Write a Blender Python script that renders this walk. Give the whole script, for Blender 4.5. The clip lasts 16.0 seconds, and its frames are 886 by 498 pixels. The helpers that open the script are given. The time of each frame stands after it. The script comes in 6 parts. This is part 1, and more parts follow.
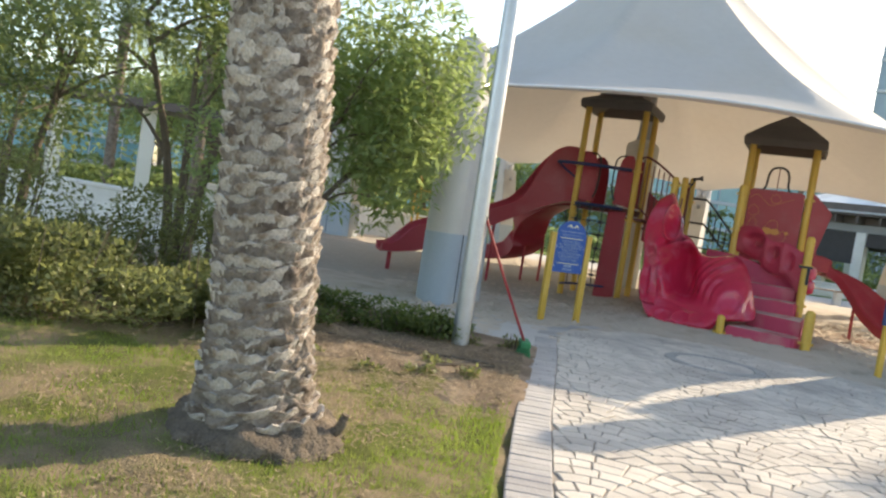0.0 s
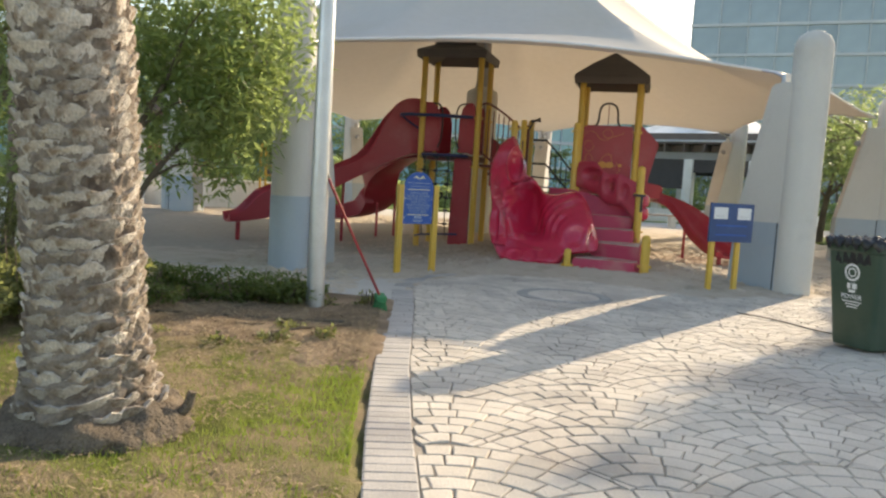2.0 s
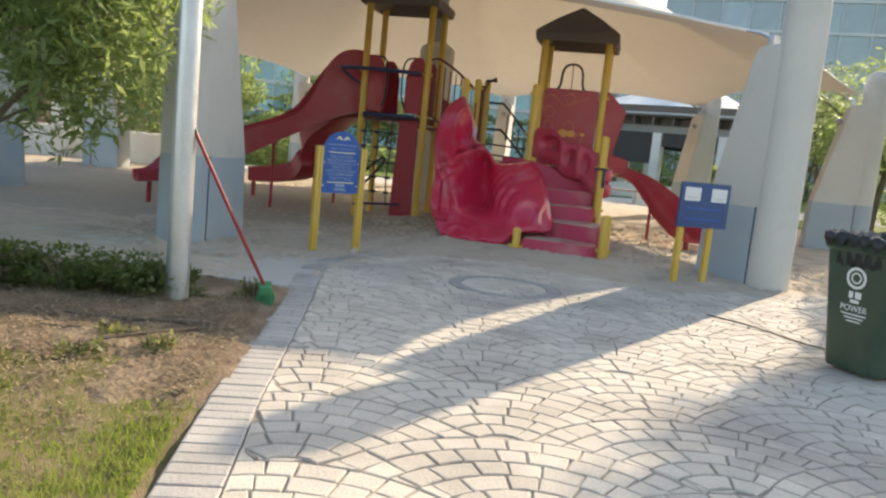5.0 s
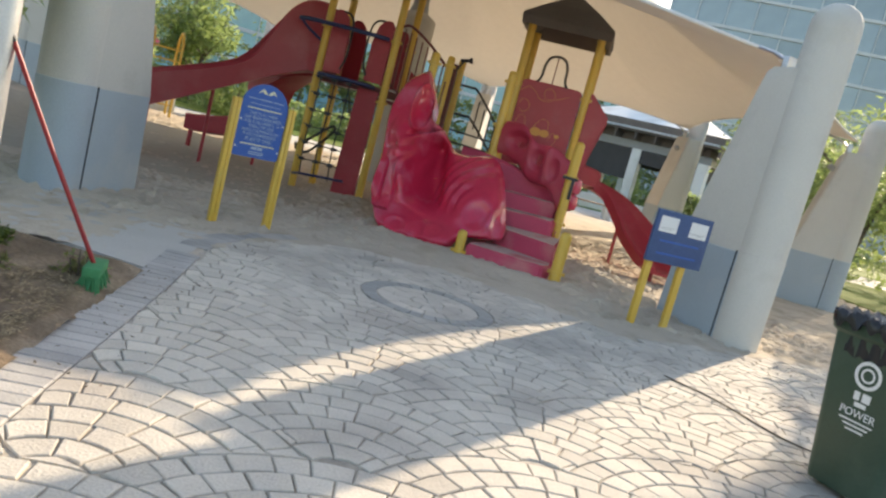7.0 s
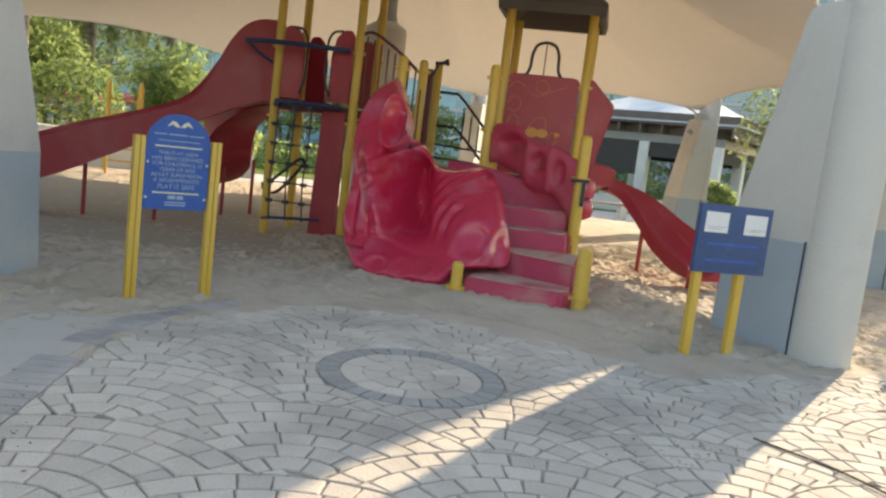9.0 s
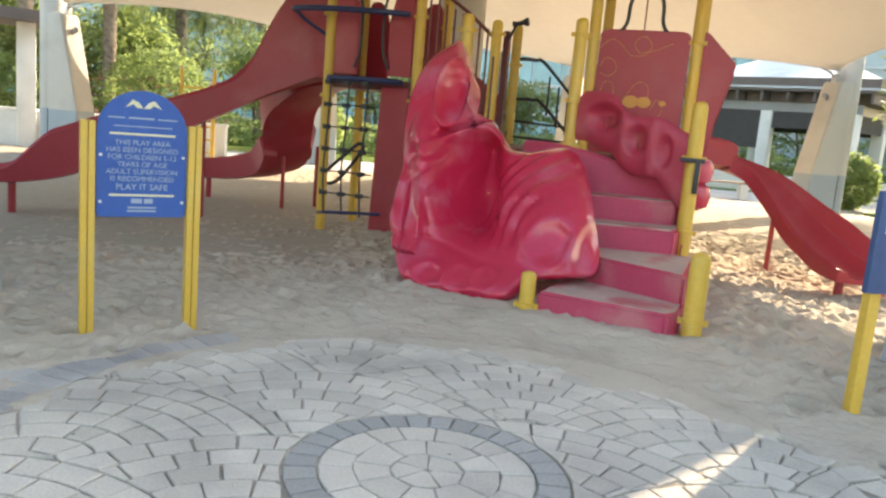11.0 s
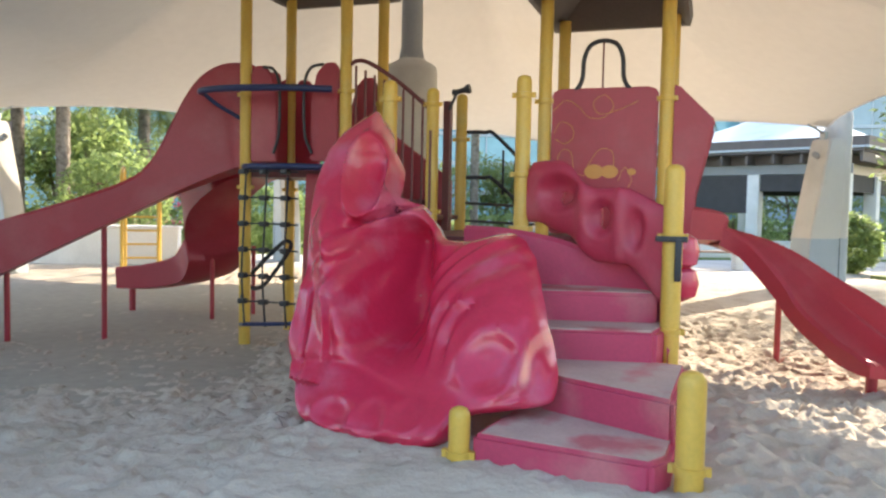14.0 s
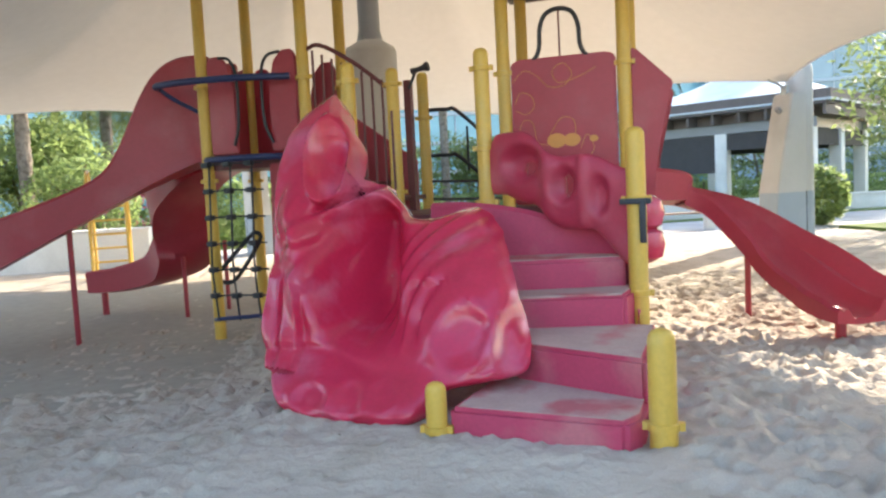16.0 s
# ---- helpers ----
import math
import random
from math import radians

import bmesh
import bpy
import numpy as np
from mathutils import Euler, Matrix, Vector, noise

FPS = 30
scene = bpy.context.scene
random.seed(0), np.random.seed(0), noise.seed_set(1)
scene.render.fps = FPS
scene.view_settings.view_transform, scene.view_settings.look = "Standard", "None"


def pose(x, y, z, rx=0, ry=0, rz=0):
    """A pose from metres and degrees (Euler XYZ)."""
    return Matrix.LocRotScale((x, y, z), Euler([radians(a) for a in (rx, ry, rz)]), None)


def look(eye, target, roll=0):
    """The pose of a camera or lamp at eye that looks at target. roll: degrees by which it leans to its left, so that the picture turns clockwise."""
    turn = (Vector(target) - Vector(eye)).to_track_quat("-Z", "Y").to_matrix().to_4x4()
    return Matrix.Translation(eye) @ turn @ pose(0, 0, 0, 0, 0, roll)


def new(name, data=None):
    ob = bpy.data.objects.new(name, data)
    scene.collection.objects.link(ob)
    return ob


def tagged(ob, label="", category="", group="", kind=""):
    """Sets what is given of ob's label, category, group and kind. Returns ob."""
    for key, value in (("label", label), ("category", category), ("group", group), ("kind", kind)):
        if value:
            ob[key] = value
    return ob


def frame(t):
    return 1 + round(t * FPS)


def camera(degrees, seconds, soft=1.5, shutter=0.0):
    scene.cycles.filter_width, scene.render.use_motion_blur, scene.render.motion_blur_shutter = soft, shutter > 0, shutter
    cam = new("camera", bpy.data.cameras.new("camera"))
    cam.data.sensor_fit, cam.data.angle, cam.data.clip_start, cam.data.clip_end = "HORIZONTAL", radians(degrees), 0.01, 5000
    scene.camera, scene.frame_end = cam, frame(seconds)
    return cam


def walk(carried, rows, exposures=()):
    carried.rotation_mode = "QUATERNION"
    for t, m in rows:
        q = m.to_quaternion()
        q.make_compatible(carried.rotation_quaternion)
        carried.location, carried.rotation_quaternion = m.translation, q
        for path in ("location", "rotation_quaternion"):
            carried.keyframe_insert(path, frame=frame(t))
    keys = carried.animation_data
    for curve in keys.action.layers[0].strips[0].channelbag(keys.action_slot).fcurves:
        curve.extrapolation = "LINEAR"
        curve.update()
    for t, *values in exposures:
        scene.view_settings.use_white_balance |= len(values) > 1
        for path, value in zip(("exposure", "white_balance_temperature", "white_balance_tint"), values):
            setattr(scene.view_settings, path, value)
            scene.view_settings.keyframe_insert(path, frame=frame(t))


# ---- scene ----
# camera and its walk
cam = camera(60.3, 16.0, soft=2.4)
METRES, EYE, TILT, LEAN, TURN = 8.65, 1.38, 0.35, 0.0, 0.0
ROWS = [
    (0.0, 0.0, 0.0, 0.0, 0.56, -3.71, -8.65),
    (0.5, 0.0054, -0.0008, -0.0004, -5.79, -4.41, -6.16),
    (1.0, 0.0093, 0.0, -0.0007, -9.99, -5.04, -5.66),
    (1.5, 0.0112, 0.0017, -0.0015, -10.33, -5.34, -4.67),
    (2.0, 0.0143, 0.0019, -0.0023, -10.43, -5.67, -3.4),
    (2.5, 0.0191, 0.01, -0.0043, -10.98, -7.47, -4.31),
    (3.0, 0.0242, 0.0371, -0.001, -12.17, -6.73, -5.13),
    (5.5, 0.1295, 0.2106, -0.0014, -12.74, -9.05, -5.71),
    (6.0, 0.1521, 0.2496, -0.0001, -13.37, -9.91, -5.23),
    (6.5, 0.1695, 0.2893, -0.0016, -13.72, -7.51, -7.12),
    (7.0, 0.1843, 0.3297, 0.0011, -14.06, -9.0, -14.79),
    (7.5, 0.1953, 0.3753, 0.0015, -14.61, -10.74, -11.6),
    (8.0, 0.2173, 0.4194, -0.0034, -15.05, -8.9, -8.46),
    (10.5, 0.3285, 0.6591, -0.0053, -10.29, -7.47, -4.21),
    (11.0, 0.3479, 0.6987, -0.0035, -6.03, -9.69, -4.89),
    (11.5, 0.3724, 0.7377, -0.0003, -7.07, -6.22, -5.61),
    (12.0, 0.4009, 0.7673, -0.0021, -10.54, -8.54, -4.58),
    (12.5, 0.4125, 0.7992, -0.0042, -12.07, -8.82, -3.86),
    (13.0, 0.4225, 0.8273, -0.0003, -10.39, -6.74, -3.92),
    (13.5, 0.4308, 0.8519, 0.0008, -7.2, -4.37, -3.28),
    (14.0, 0.433, 0.8648, 0.0001, -6.64, -3.35, -1.22),
    (14.5, 0.4335, 0.8688, -0.0002, -7.59, -4.23, 0.91),
    (15.0, 0.4391, 0.8655, -0.0019, -9.07, -4.95, 1.57),
    (15.5, 0.4409, 0.8657, -0.0032, -9.21, -5.05, 2.28),
    (16.0, 0.4413, 0.8636, -0.0032, -8.59, -4.77, 2.9),
]
EXPOSURES = [(0.0, 1.38, 7500, 10), (1.2, 1.22, 7900, 10), (3.0, 1.26, 8200, 10), (6.0, 1.4, 7700, 10), (8.0, 1.42, 8000, 10), (10.5, 1.95, 8400, 10), (11.0, 2.14, 8400, 10), (13.0, 2.18, 8400, 10), (14.0, 2.18, 6900, 10), (16.0, 2.22, 6700, 10)]
walk(cam, [(t, pose(0, 0, EYE, TILT, LEAN, TURN) @ pose(METRES * x, METRES * y, METRES * z, 90 + pitch, roll, yaw)) for t, x, y, z, yaw, pitch, roll in ROWS], EXPOSURES)

# world and sun
SUN_EL, SUN_AZ = radians(24.5), radians(39.3)
TO_SUN = Vector((math.cos(SUN_AZ) * math.cos(SUN_EL), math.sin(SUN_AZ) * math.cos(SUN_EL), math.sin(SUN_EL)))
world = bpy.data.worlds.new("sky")
scene.world = world
world.use_nodes = True
wn, wl = world.node_tree.nodes, world.node_tree.links
sky = wn.new("ShaderNodeTexSky")
sky.sky_type, sky.sun_disc = "NISHITA", False
sky.sun_elevation, sky.sun_rotation = SUN_EL, radians(90) - SUN_AZ
sky.air_density, sky.dust_density, sky.ozone_density = 1.0, 1.2, 1.5
wn["Background"].inputs[1].default_value = 0.15
wl.new(sky.outputs[0], wn["Background"].inputs[0])
sun_data = bpy.data.lights.new("sun", "SUN")
sun_data.energy, sun_data.angle, sun_data.color = 3.0, radians(0.6), (1.0, 0.9, 0.76)
sun = new("sun", sun_data)
sun.matrix_world = look(TO_SUN * 60, (0, 0, 0))

# materials


def material(name, base, rough=0.6, metal=0.0, var=0.15, scale=3.0, fine=40.0, bump=0.0, second=None, second_scale=1.2, second_amount=0.5, spec=0.5, random_tone=0.0, coat=0.0, island=False, bump_scale=None):
    """A procedural surface: base colour broken up at two scales, an optional second colour in patches, and bump."""
    m = bpy.data.materials.new(name)
    m.use_nodes = True
    n, l = m.node_tree.nodes, m.node_tree.links
    b = n["Principled BSDF"]
    b.inputs["Roughness"].default_value, b.inputs["Metallic"].default_value = rough, metal
    b.inputs["Specular IOR Level"].default_value = spec
    b.inputs["Coat Weight"].default_value = coat
    geo = n.new("ShaderNodeTexCoord")
    big, small = n.new("ShaderNodeTexNoise"), n.new("ShaderNodeTexNoise")
    big.inputs["Scale"].default_value, small.inputs["Scale"].default_value = scale, fine
    big.inputs["Detail"].default_value, small.inputs["Detail"].default_value = 4, 3
    for t in (big, small):
        l.new(geo.outputs["Object"], t.inputs["Vector"])
    add = n.new("ShaderNodeMath")
    add.operation = "ADD"
    l.new(big.outputs[0], add.inputs[0]), l.new(small.outputs[0], add.inputs[1])
    rng = n.new("ShaderNodeMapRange")
    rng.inputs[1].default_value, rng.inputs[2].default_value = 0.6, 1.4
    rng.inputs[3].default_value, rng.inputs[4].default_value = 1 - var, 1 + var
    l.new(add.outputs[0], rng.inputs[0])
    col = n.new("ShaderNodeMix")
    col.data_type, col.blend_type = "RGBA", "MIX"
    col.inputs[6].default_value = (*base, 1)
    col.inputs[7].default_value = (*(second or base), 1)
    if second:
        patch = n.new("ShaderNodeTexNoise")
        patch.inputs["Scale"].default_value, patch.inputs["Detail"].default_value = second_scale, 6
        l.new(geo.outputs["Object"], patch.inputs["Vector"])
        pr = n.new("ShaderNodeMapRange")
        pr.inputs[1].default_value, pr.inputs[2].default_value = 0.62 - 0.25 * second_amount, 0.78 - 0.25 * second_amount
        l.new(patch.outputs[0], pr.inputs[0]), l.new(pr.outputs[0], col.inputs[0])
    else:
        col.inputs[0].default_value = 0
    hsv = n.new("ShaderNodeHueSaturation")
    l.new(col.outputs[2], hsv.inputs["Color"])
    if random_tone:
        src = n.new("ShaderNodeNewGeometry").outputs["Random Per Island"] if island else n.new("ShaderNodeObjectInfo").outputs["Random"]
        rr = n.new("ShaderNodeMapRange")
        rr.inputs[3].default_value, rr.inputs[4].default_value = 1 - random_tone, 1 + random_tone
        mul = n.new("ShaderNodeMath")
        mul.operation = "MULTIPLY"
        l.new(src, rr.inputs[0]), l.new(rr.outputs[0], mul.inputs[0]), l.new(rng.outputs[0], mul.inputs[1])
        l.new(mul.outputs[0], hsv.inputs["Value"])
    else:
        l.new(rng.outputs[0], hsv.inputs["Value"])
    l.new(hsv.outputs[0], b.inputs["Base Color"])
    if bump:
        bp = n.new("ShaderNodeBump")
        bp.inputs["Strength"].default_value, bp.inputs["Distance"].default_value = min(1.0, bump), 0.02
        src = small
        if bump_scale:
            src = n.new("ShaderNodeTexNoise")
            src.inputs["Scale"].default_value, src.inputs["Detail"].default_value = bump_scale, 5
            l.new(geo.outputs["Object"], src.inputs["Vector"])
        l.new(src.outputs[0], bp.inputs["Height"]), l.new(bp.outputs[0], b.inputs["Normal"])
    return m


def thin(m, colour, amount=0.4):
    """Lets light through a thin sheet: mixes in a translucent layer."""
    n, l = m.node_tree.nodes, m.node_tree.links
    t, mix = n.new("ShaderNodeBsdfTranslucent"), n.new("ShaderNodeMixShader")
    t.inputs[0].default_value = (*colour, 1)
    mix.inputs[0].default_value = amount
    l.new(n["Principled BSDF"].outputs[0], mix.inputs[1]), l.new(t.outputs[0], mix.inputs[2])
    l.new(mix.outputs[0], n["Material Output"].inputs["Surface"])
    return m


M_FABRIC = thin(material("canopy_fabric", (0.60, 0.57, 0.52), 0.8, var=0.05, scale=0.5, fine=6, second=(0.58, 0.54, 0.47), second_scale=0.35, second_amount=0.3), (0.36, 0.31, 0.25), 0.19)
M_PLASTER = material("pillar_plaster", (0.57, 0.55, 0.51), 0.85, var=0.07, scale=1.2, fine=60, bump=0.15, second=(0.46, 0.44, 0.40), second_scale=1.0, second_amount=0.35)
M_BLUEGREY = material("pillar_band_paint", (0.36, 0.42, 0.47), 0.75, var=0.07, scale=2, fine=60, bump=0.15, second=(0.43, 0.46, 0.48), second_scale=1.5, second_amount=0.4)
M_DARK = material("dark_joint", (0.03, 0.03, 0.03), 0.9, var=0.1)
M_STEEL = material("galvanised_steel", (0.52, 0.54, 0.57), 0.38, metal=0.75, var=0.12, scale=6, fine=80, bump=0.03)
M_GREYPAINT = material("grey_paint", (0.30, 0.31, 0.32), 0.5, var=0.08)
M_STONE = material("stamped_stone", (0.58, 0.52, 0.445), 0.9, var=0.14, scale=2.5, fine=70, bump=0.35, second=(0.42, 0.37, 0.32), second_scale=0.9, second_amount=0.5, random_tone=0.10)
M_STONES = material("stamped_stone_far", (0.58, 0.52, 0.445), 0.9, var=0.14, scale=2.5, fine=70, bump=0.35, second=(0.42, 0.37, 0.32), second_scale=0.9, second_amount=0.5, random_tone=0.10, island=True)
M_JOINT = material("paving_joint", (0.30, 0.255, 0.21), 0.95, var=0.25, scale=4, fine=60, bump=0.4, second=(0.46, 0.40, 0.33), second_scale=1.6, second_amount=0.7)
M_GREYSTONE = material("grey_stone", (0.37, 0.35, 0.325), 0.9, var=0.15, scale=4, fine=60, bump=0.3, second=(0.33, 0.32, 0.3), second_scale=2, random_tone=0.12)
M_BORDER = material("border_stone", (0.44, 0.41, 0.38), 0.9, var=0.13, scale=4, fine=60, bump=0.3, second=(0.33, 0.31, 0.3), second_scale=1.4, random_tone=0.10)
M_PATH = material("path_concrete", (0.50, 0.47, 0.43), 0.92, var=0.1, scale=2, fine=50, bump=0.2, second=(0.40, 0.37, 0.33), second_scale=0.8)
M_SAND = material("sand", (0.53, 0.45, 0.36), 0.95, var=0.14, scale=1.5, fine=160, bump=1.0, bump_scale=16, second=(0.43, 0.36, 0.28), second_scale=2.2, second_amount=0.45, spec=0.2)
M_SOIL = material("dry_soil", (0.20, 0.145, 0.10), 0.97, var=0.3, scale=3, fine=50, bump=1.0, bump_scale=28, second=(0.31, 0.235, 0.165), second_scale=2.5, second_amount=0.6, spec=0.1)
M_LAWN = material("lawn", (0.14, 0.15, 0.045), 0.9, var=0.35, scale=3, fine=90, bump=1.0, second=(0.26, 0.20, 0.12), second_scale=2.0, second_amount=0.85, spec=0.1)
M_GROUND = material("far_ground", (0.40, 0.35, 0.28), 0.95, var=0.15, scale=0.3, fine=8, second=(0.32, 0.28, 0.22), second_scale=0.15)
M_RED = material("red_plastic", (0.37, 0.030, 0.048), 0.40, var=0.09, scale=1.5, fine=25, second=(0.40, 0.075, 0.085), second_scale=1.2, second_amount=0.35, bump=0.03)
M_PINK = material("sunworn_red_plastic", (0.60, 0.026, 0.075), 0.24, var=0.08, scale=1.4, fine=30, second=(0.60, 0.11, 0.19), second_scale=1.5, second_amount=0.35, bump=0.02, coat=0.35)
M_STEP = material("scuffed_red_step", (0.50, 0.05, 0.11), 0.55, var=0.12, scale=3, fine=40, second=(0.52, 0.15, 0.17), second_scale=2.0, second_amount=0.4, bump=0.05)
M_GUARD = material("dull_red_plastic", (0.45, 0.036, 0.072), 0.42, var=0.10, scale=3, fine=40, second=(0.48, 0.09, 0.12), second_scale=2.0, second_amount=0.35, bump=0.04)
M_DUST = material("sandy_step_top", (0.50, 0.36, 0.31), 0.9, var=0.15, scale=4, fine=60, second=(0.50, 0.14, 0.15), second_scale=2.6, second_amount=0.45, bump=0.15)
M_YELLOW = material("yellow_paint", (0.68, 0.42, 0.07), 0.42, var=0.1, scale=3, fine=40, second=(0.62, 0.42, 0.1), second_scale=3.0, second_amount=0.35, bump=0.03)
M_BROWN = material("brown_plastic_roof", (0.12, 0.10, 0.085), 0.6, var=0.15, scale=3, fine=40, bump=0.05)
M_BLACKMETAL = material("dark_coated_metal", (0.025, 0.025, 0.03), 0.5, var=0.2)
M_RAIL = material("maroon_rail", (0.14, 0.03, 0.03), 0.5, var=0.15)
M_NAVY = material("navy_coated_pipe", (0.02, 0.03, 0.10), 0.42, var=0.15)
M_BLUE = material("blue_sign_board", (0.015, 0.09, 0.36), 0.45, var=0.1, scale=3, fine=30, second=(0.03, 0.12, 0.38), second_scale=4, second_amount=0.3)
M_NAVYBOARD = material("dull_blue_board", (0.035, 0.075, 0.19), 0.55, var=0.12, scale=3, fine=30, second=(0.05, 0.10, 0.22), second_scale=4, second_amount=0.3)
M_WHITE = material("white_paint", (0.72, 0.72, 0.72), 0.6, var=0.05)
M_CREAM = material("cream_lettering", (0.70, 0.66, 0.45), 0.6, var=0.05)
M_LETTER = material("faint_lettering", (0.32, 0.40, 0.52), 0.6, var=0.05)
M_ORANGE = material("orange_plastic", (0.62, 0.28, 0.06), 0.45, var=0.06)
M_BIN = material("green_bin_plastic", (0.030, 0.062, 0.040), 0.42, var=0.12, scale=3, fine=60, second=(0.05, 0.08, 0.055), second_scale=2.5, bump=0.04)
M_BAG = material("black_bin_bag", (0.02, 0.02, 0.022), 0.25, var=0.2, scale=8, bump=0.4, bump_scale=14)
M_HANDLE = material("red_broom_handle", (0.30, 0.02, 0.025), 0.4, var=0.1)
M_BRISTLE = material("green_bristles", (0.04, 0.22, 0.09), 0.8, var=0.2)
M_ROOT = material("palm_roots", (0.15, 0.12, 0.092), 0.97, var=0.45, scale=8, fine=70, bump=1.0, second=(0.19, 0.15, 0.11), second_scale=9, second_amount=0.4, spec=0.1, bump_scale=60)
M_BARK = material("palm_bark", (0.25, 0.205, 0.165), 0.95, var=0.45, scale=5, fine=45, bump=0.8, second=(0.13, 0.10, 0.08), second_scale=6, second_amount=0.5, spec=0.15, bump_scale=45)
M_SCALE = material("palm_leaf_base", (0.55, 0.50, 0.44), 0.95, var=0.4, scale=9, fine=70, bump=0.9, second=(0.23, 0.18, 0.14), second_scale=9, second_amount=0.45, spec=0.1, bump_scale=55, random_tone=0.22)
M_TRUNK = material("tree_bark", (0.16, 0.13, 0.10), 0.95, var=0.3, scale=5, fine=50, bump=1.0, spec=0.1)

# mesh tools


def finish(bm, name, mat, smooth=False):
    me = bpy.data.meshes.new(name)
    bmesh.ops.recalc_face_normals(bm, faces=bm.faces)
    bm.to_mesh(me)
    bm.free()
    me.materials.append(mat)
    if smooth:
        me.polygons.foreach_set("use_smooth", [True] * len(me.polygons))
        me.set_sharp_from_angle(angle=radians(38))
    return me


def part(name, bm, mat, parent, label="", smooth=True):
    """Links a bmesh as one mesh object under a thing or a part."""
    ob = new(name, finish(bm, name, mat, smooth))
    ob.parent = parent
    if label:
        ob["label"] = label
    return ob


def thing(name, m, label, category, group="", kind=""):
    """An empty at the base of a thing made of parts."""
    ob = new(name)
    ob.matrix_world = m
    return tagged(ob, label, category, group, kind)


def solid(name, bm, mat, label, category, group="", kind="", m=None, smooth=True):
    ob = new(name, finish(bm, name, mat, smooth))
    if m is not None:
        ob.matrix_world = m
    return tagged(ob, label, category, group, kind)


def box(bm, x0, x1, y0, y1, z0, z1, bevel=0.0, m=None):
    r = bmesh.ops.create_cube(bm, size=1)
    vs = r["verts"]
    for v in vs:
        v.co = Vector((x0 + (v.co.x + 0.5) * (x1 - x0), y0 + (v.co.y + 0.5) * (y1 - y0), z0 + (v.co.z + 0.5) * (z1 - z0)))
    if bevel:
        es = list({e for v in vs for e in v.link_edges})
        out = bmesh.ops.bevel(bm, geom=es, offset=bevel, segments=2, affect="EDGES", profile=0.6)
        vs = list({v for f in out["faces"] for v in f.verts} | {v for v in vs if v.is_valid})
    if m is not None:
        for v in vs:
            v.co = m @ v.co
    return bm


def tube(bm, pts, r, seg=10, caps=True):
    """A round pipe along points; r is one radius or one for each point."""
    pts = [Vector(p) for p in pts]
    rs = [float(q) for q in np.interp(np.linspace(0, 1, len(pts)), np.linspace(0, 1, len(r)), r)] if isinstance(r, (list, tuple)) else [r] * len(pts)
    rings, ref = [], None
    for i, p in enumerate(pts):
        d = (pts[min(i + 1, len(pts) - 1)] - pts[max(i - 1, 0)]).normalized()
        if ref is None:
            ref = Vector((0, 0, 1)) if abs(d.z) < 0.9 else Vector((1, 0, 0))
        a = d.cross(ref).normalized()
        b = a.cross(d).normalized()
        ref = b
        rings.append([bm.verts.new(p + rs[i] * (math.cos(2 * math.pi * k / seg) * a + math.sin(2 * math.pi * k / seg) * b)) for k in range(seg)])
    for r0, r1 in zip(rings, rings[1:]):
        for k in range(seg):
            bm.faces.new((r0[k], r0[(k + 1) % seg], r1[(k + 1) % seg], r1[k]))
    if caps:
        bm.faces.new(rings[0][::-1]), bm.faces.new(rings[-1])
    return bm


def revolve(bm, profile, seg=20, centre=(0, 0)):
    """A turned shape from (radius, height) pairs."""
    rings = []
    for r, z in profile:
        rings.append([bm.verts.new((centre[0] + r * math.cos(2 * math.pi * k / seg), centre[1] + r * math.sin(2 * math.pi * k / seg), z)) for k in range(seg)])
    for r0, r1 in zip(rings, rings[1:]):
        for k in range(seg):
            bm.faces.new((r0[k], r0[(k + 1) % seg], r1[(k + 1) % seg], r1[k]))
    bm.faces.new(rings[0][::-1]), bm.faces.new(rings[-1])
    return bm


def prism(bm, poly, z0, z1, m=None):
    """An upright block over a plan polygon."""
    lo, hi = [bm.verts.new((x, y, z0)) for x, y in poly], [bm.verts.new((x, y, z1)) for x, y in poly]
    n = len(poly)
    bm.faces.new(lo[::-1]), bm.faces.new(hi)
    for k in range(n):
        bm.faces.new((lo[k], lo[(k + 1) % n], hi[(k + 1) % n], hi[k]))
    if m is not None:
        for v in lo + hi:
            v.co = m @ v.co
    return bm


def spline(points, steps=8):
    """A smooth line through the points."""
    p = [Vector(q) for q in points]
    p = [2 * p[0] - p[1]] + p + [2 * p[-1] - p[-2]]
    out = []
    for i in range(1, len(p) - 2):
        for s in range(steps):
            t = s / steps
            a, b, c, d = p[i - 1], p[i], p[i + 1], p[i + 2]
            out.append(0.5 * (2 * b + (c - a) * t + (2 * a - 5 * b + 4 * c - d) * t * t + (3 * b - a - 3 * c + d) * t ** 3))
    return out + [p[-2]]


def grid_mesh(name, rows, mat, close=False, smooth=True):
    """A sheet from a list of rows of points."""
    nr, nc = len(rows), len(rows[0])
    vs = [tuple(q) for row in rows for q in row]
    fs = [(i * nc + j, i * nc + (j + 1) % nc, (i + 1) * nc + (j + 1) % nc, (i + 1) * nc + j) for i in range(nr - 1) for j in range(nc if close else nc - 1)]
    me = bpy.data.meshes.new(name)
    me.from_pydata(vs, [], fs)
    me.materials.append(mat)
    if smooth:
        me.polygons.foreach_set("use_smooth", [True] * len(me.polygons))
    return me


def ease(a, b, x):
    t = min(1.0, max(0.0, (x - a) / (b - a)))
    return t * t * (3 - 2 * t)


def nz(x, y, z=0.0):
    return noise.noise(Vector((x, y, z)))

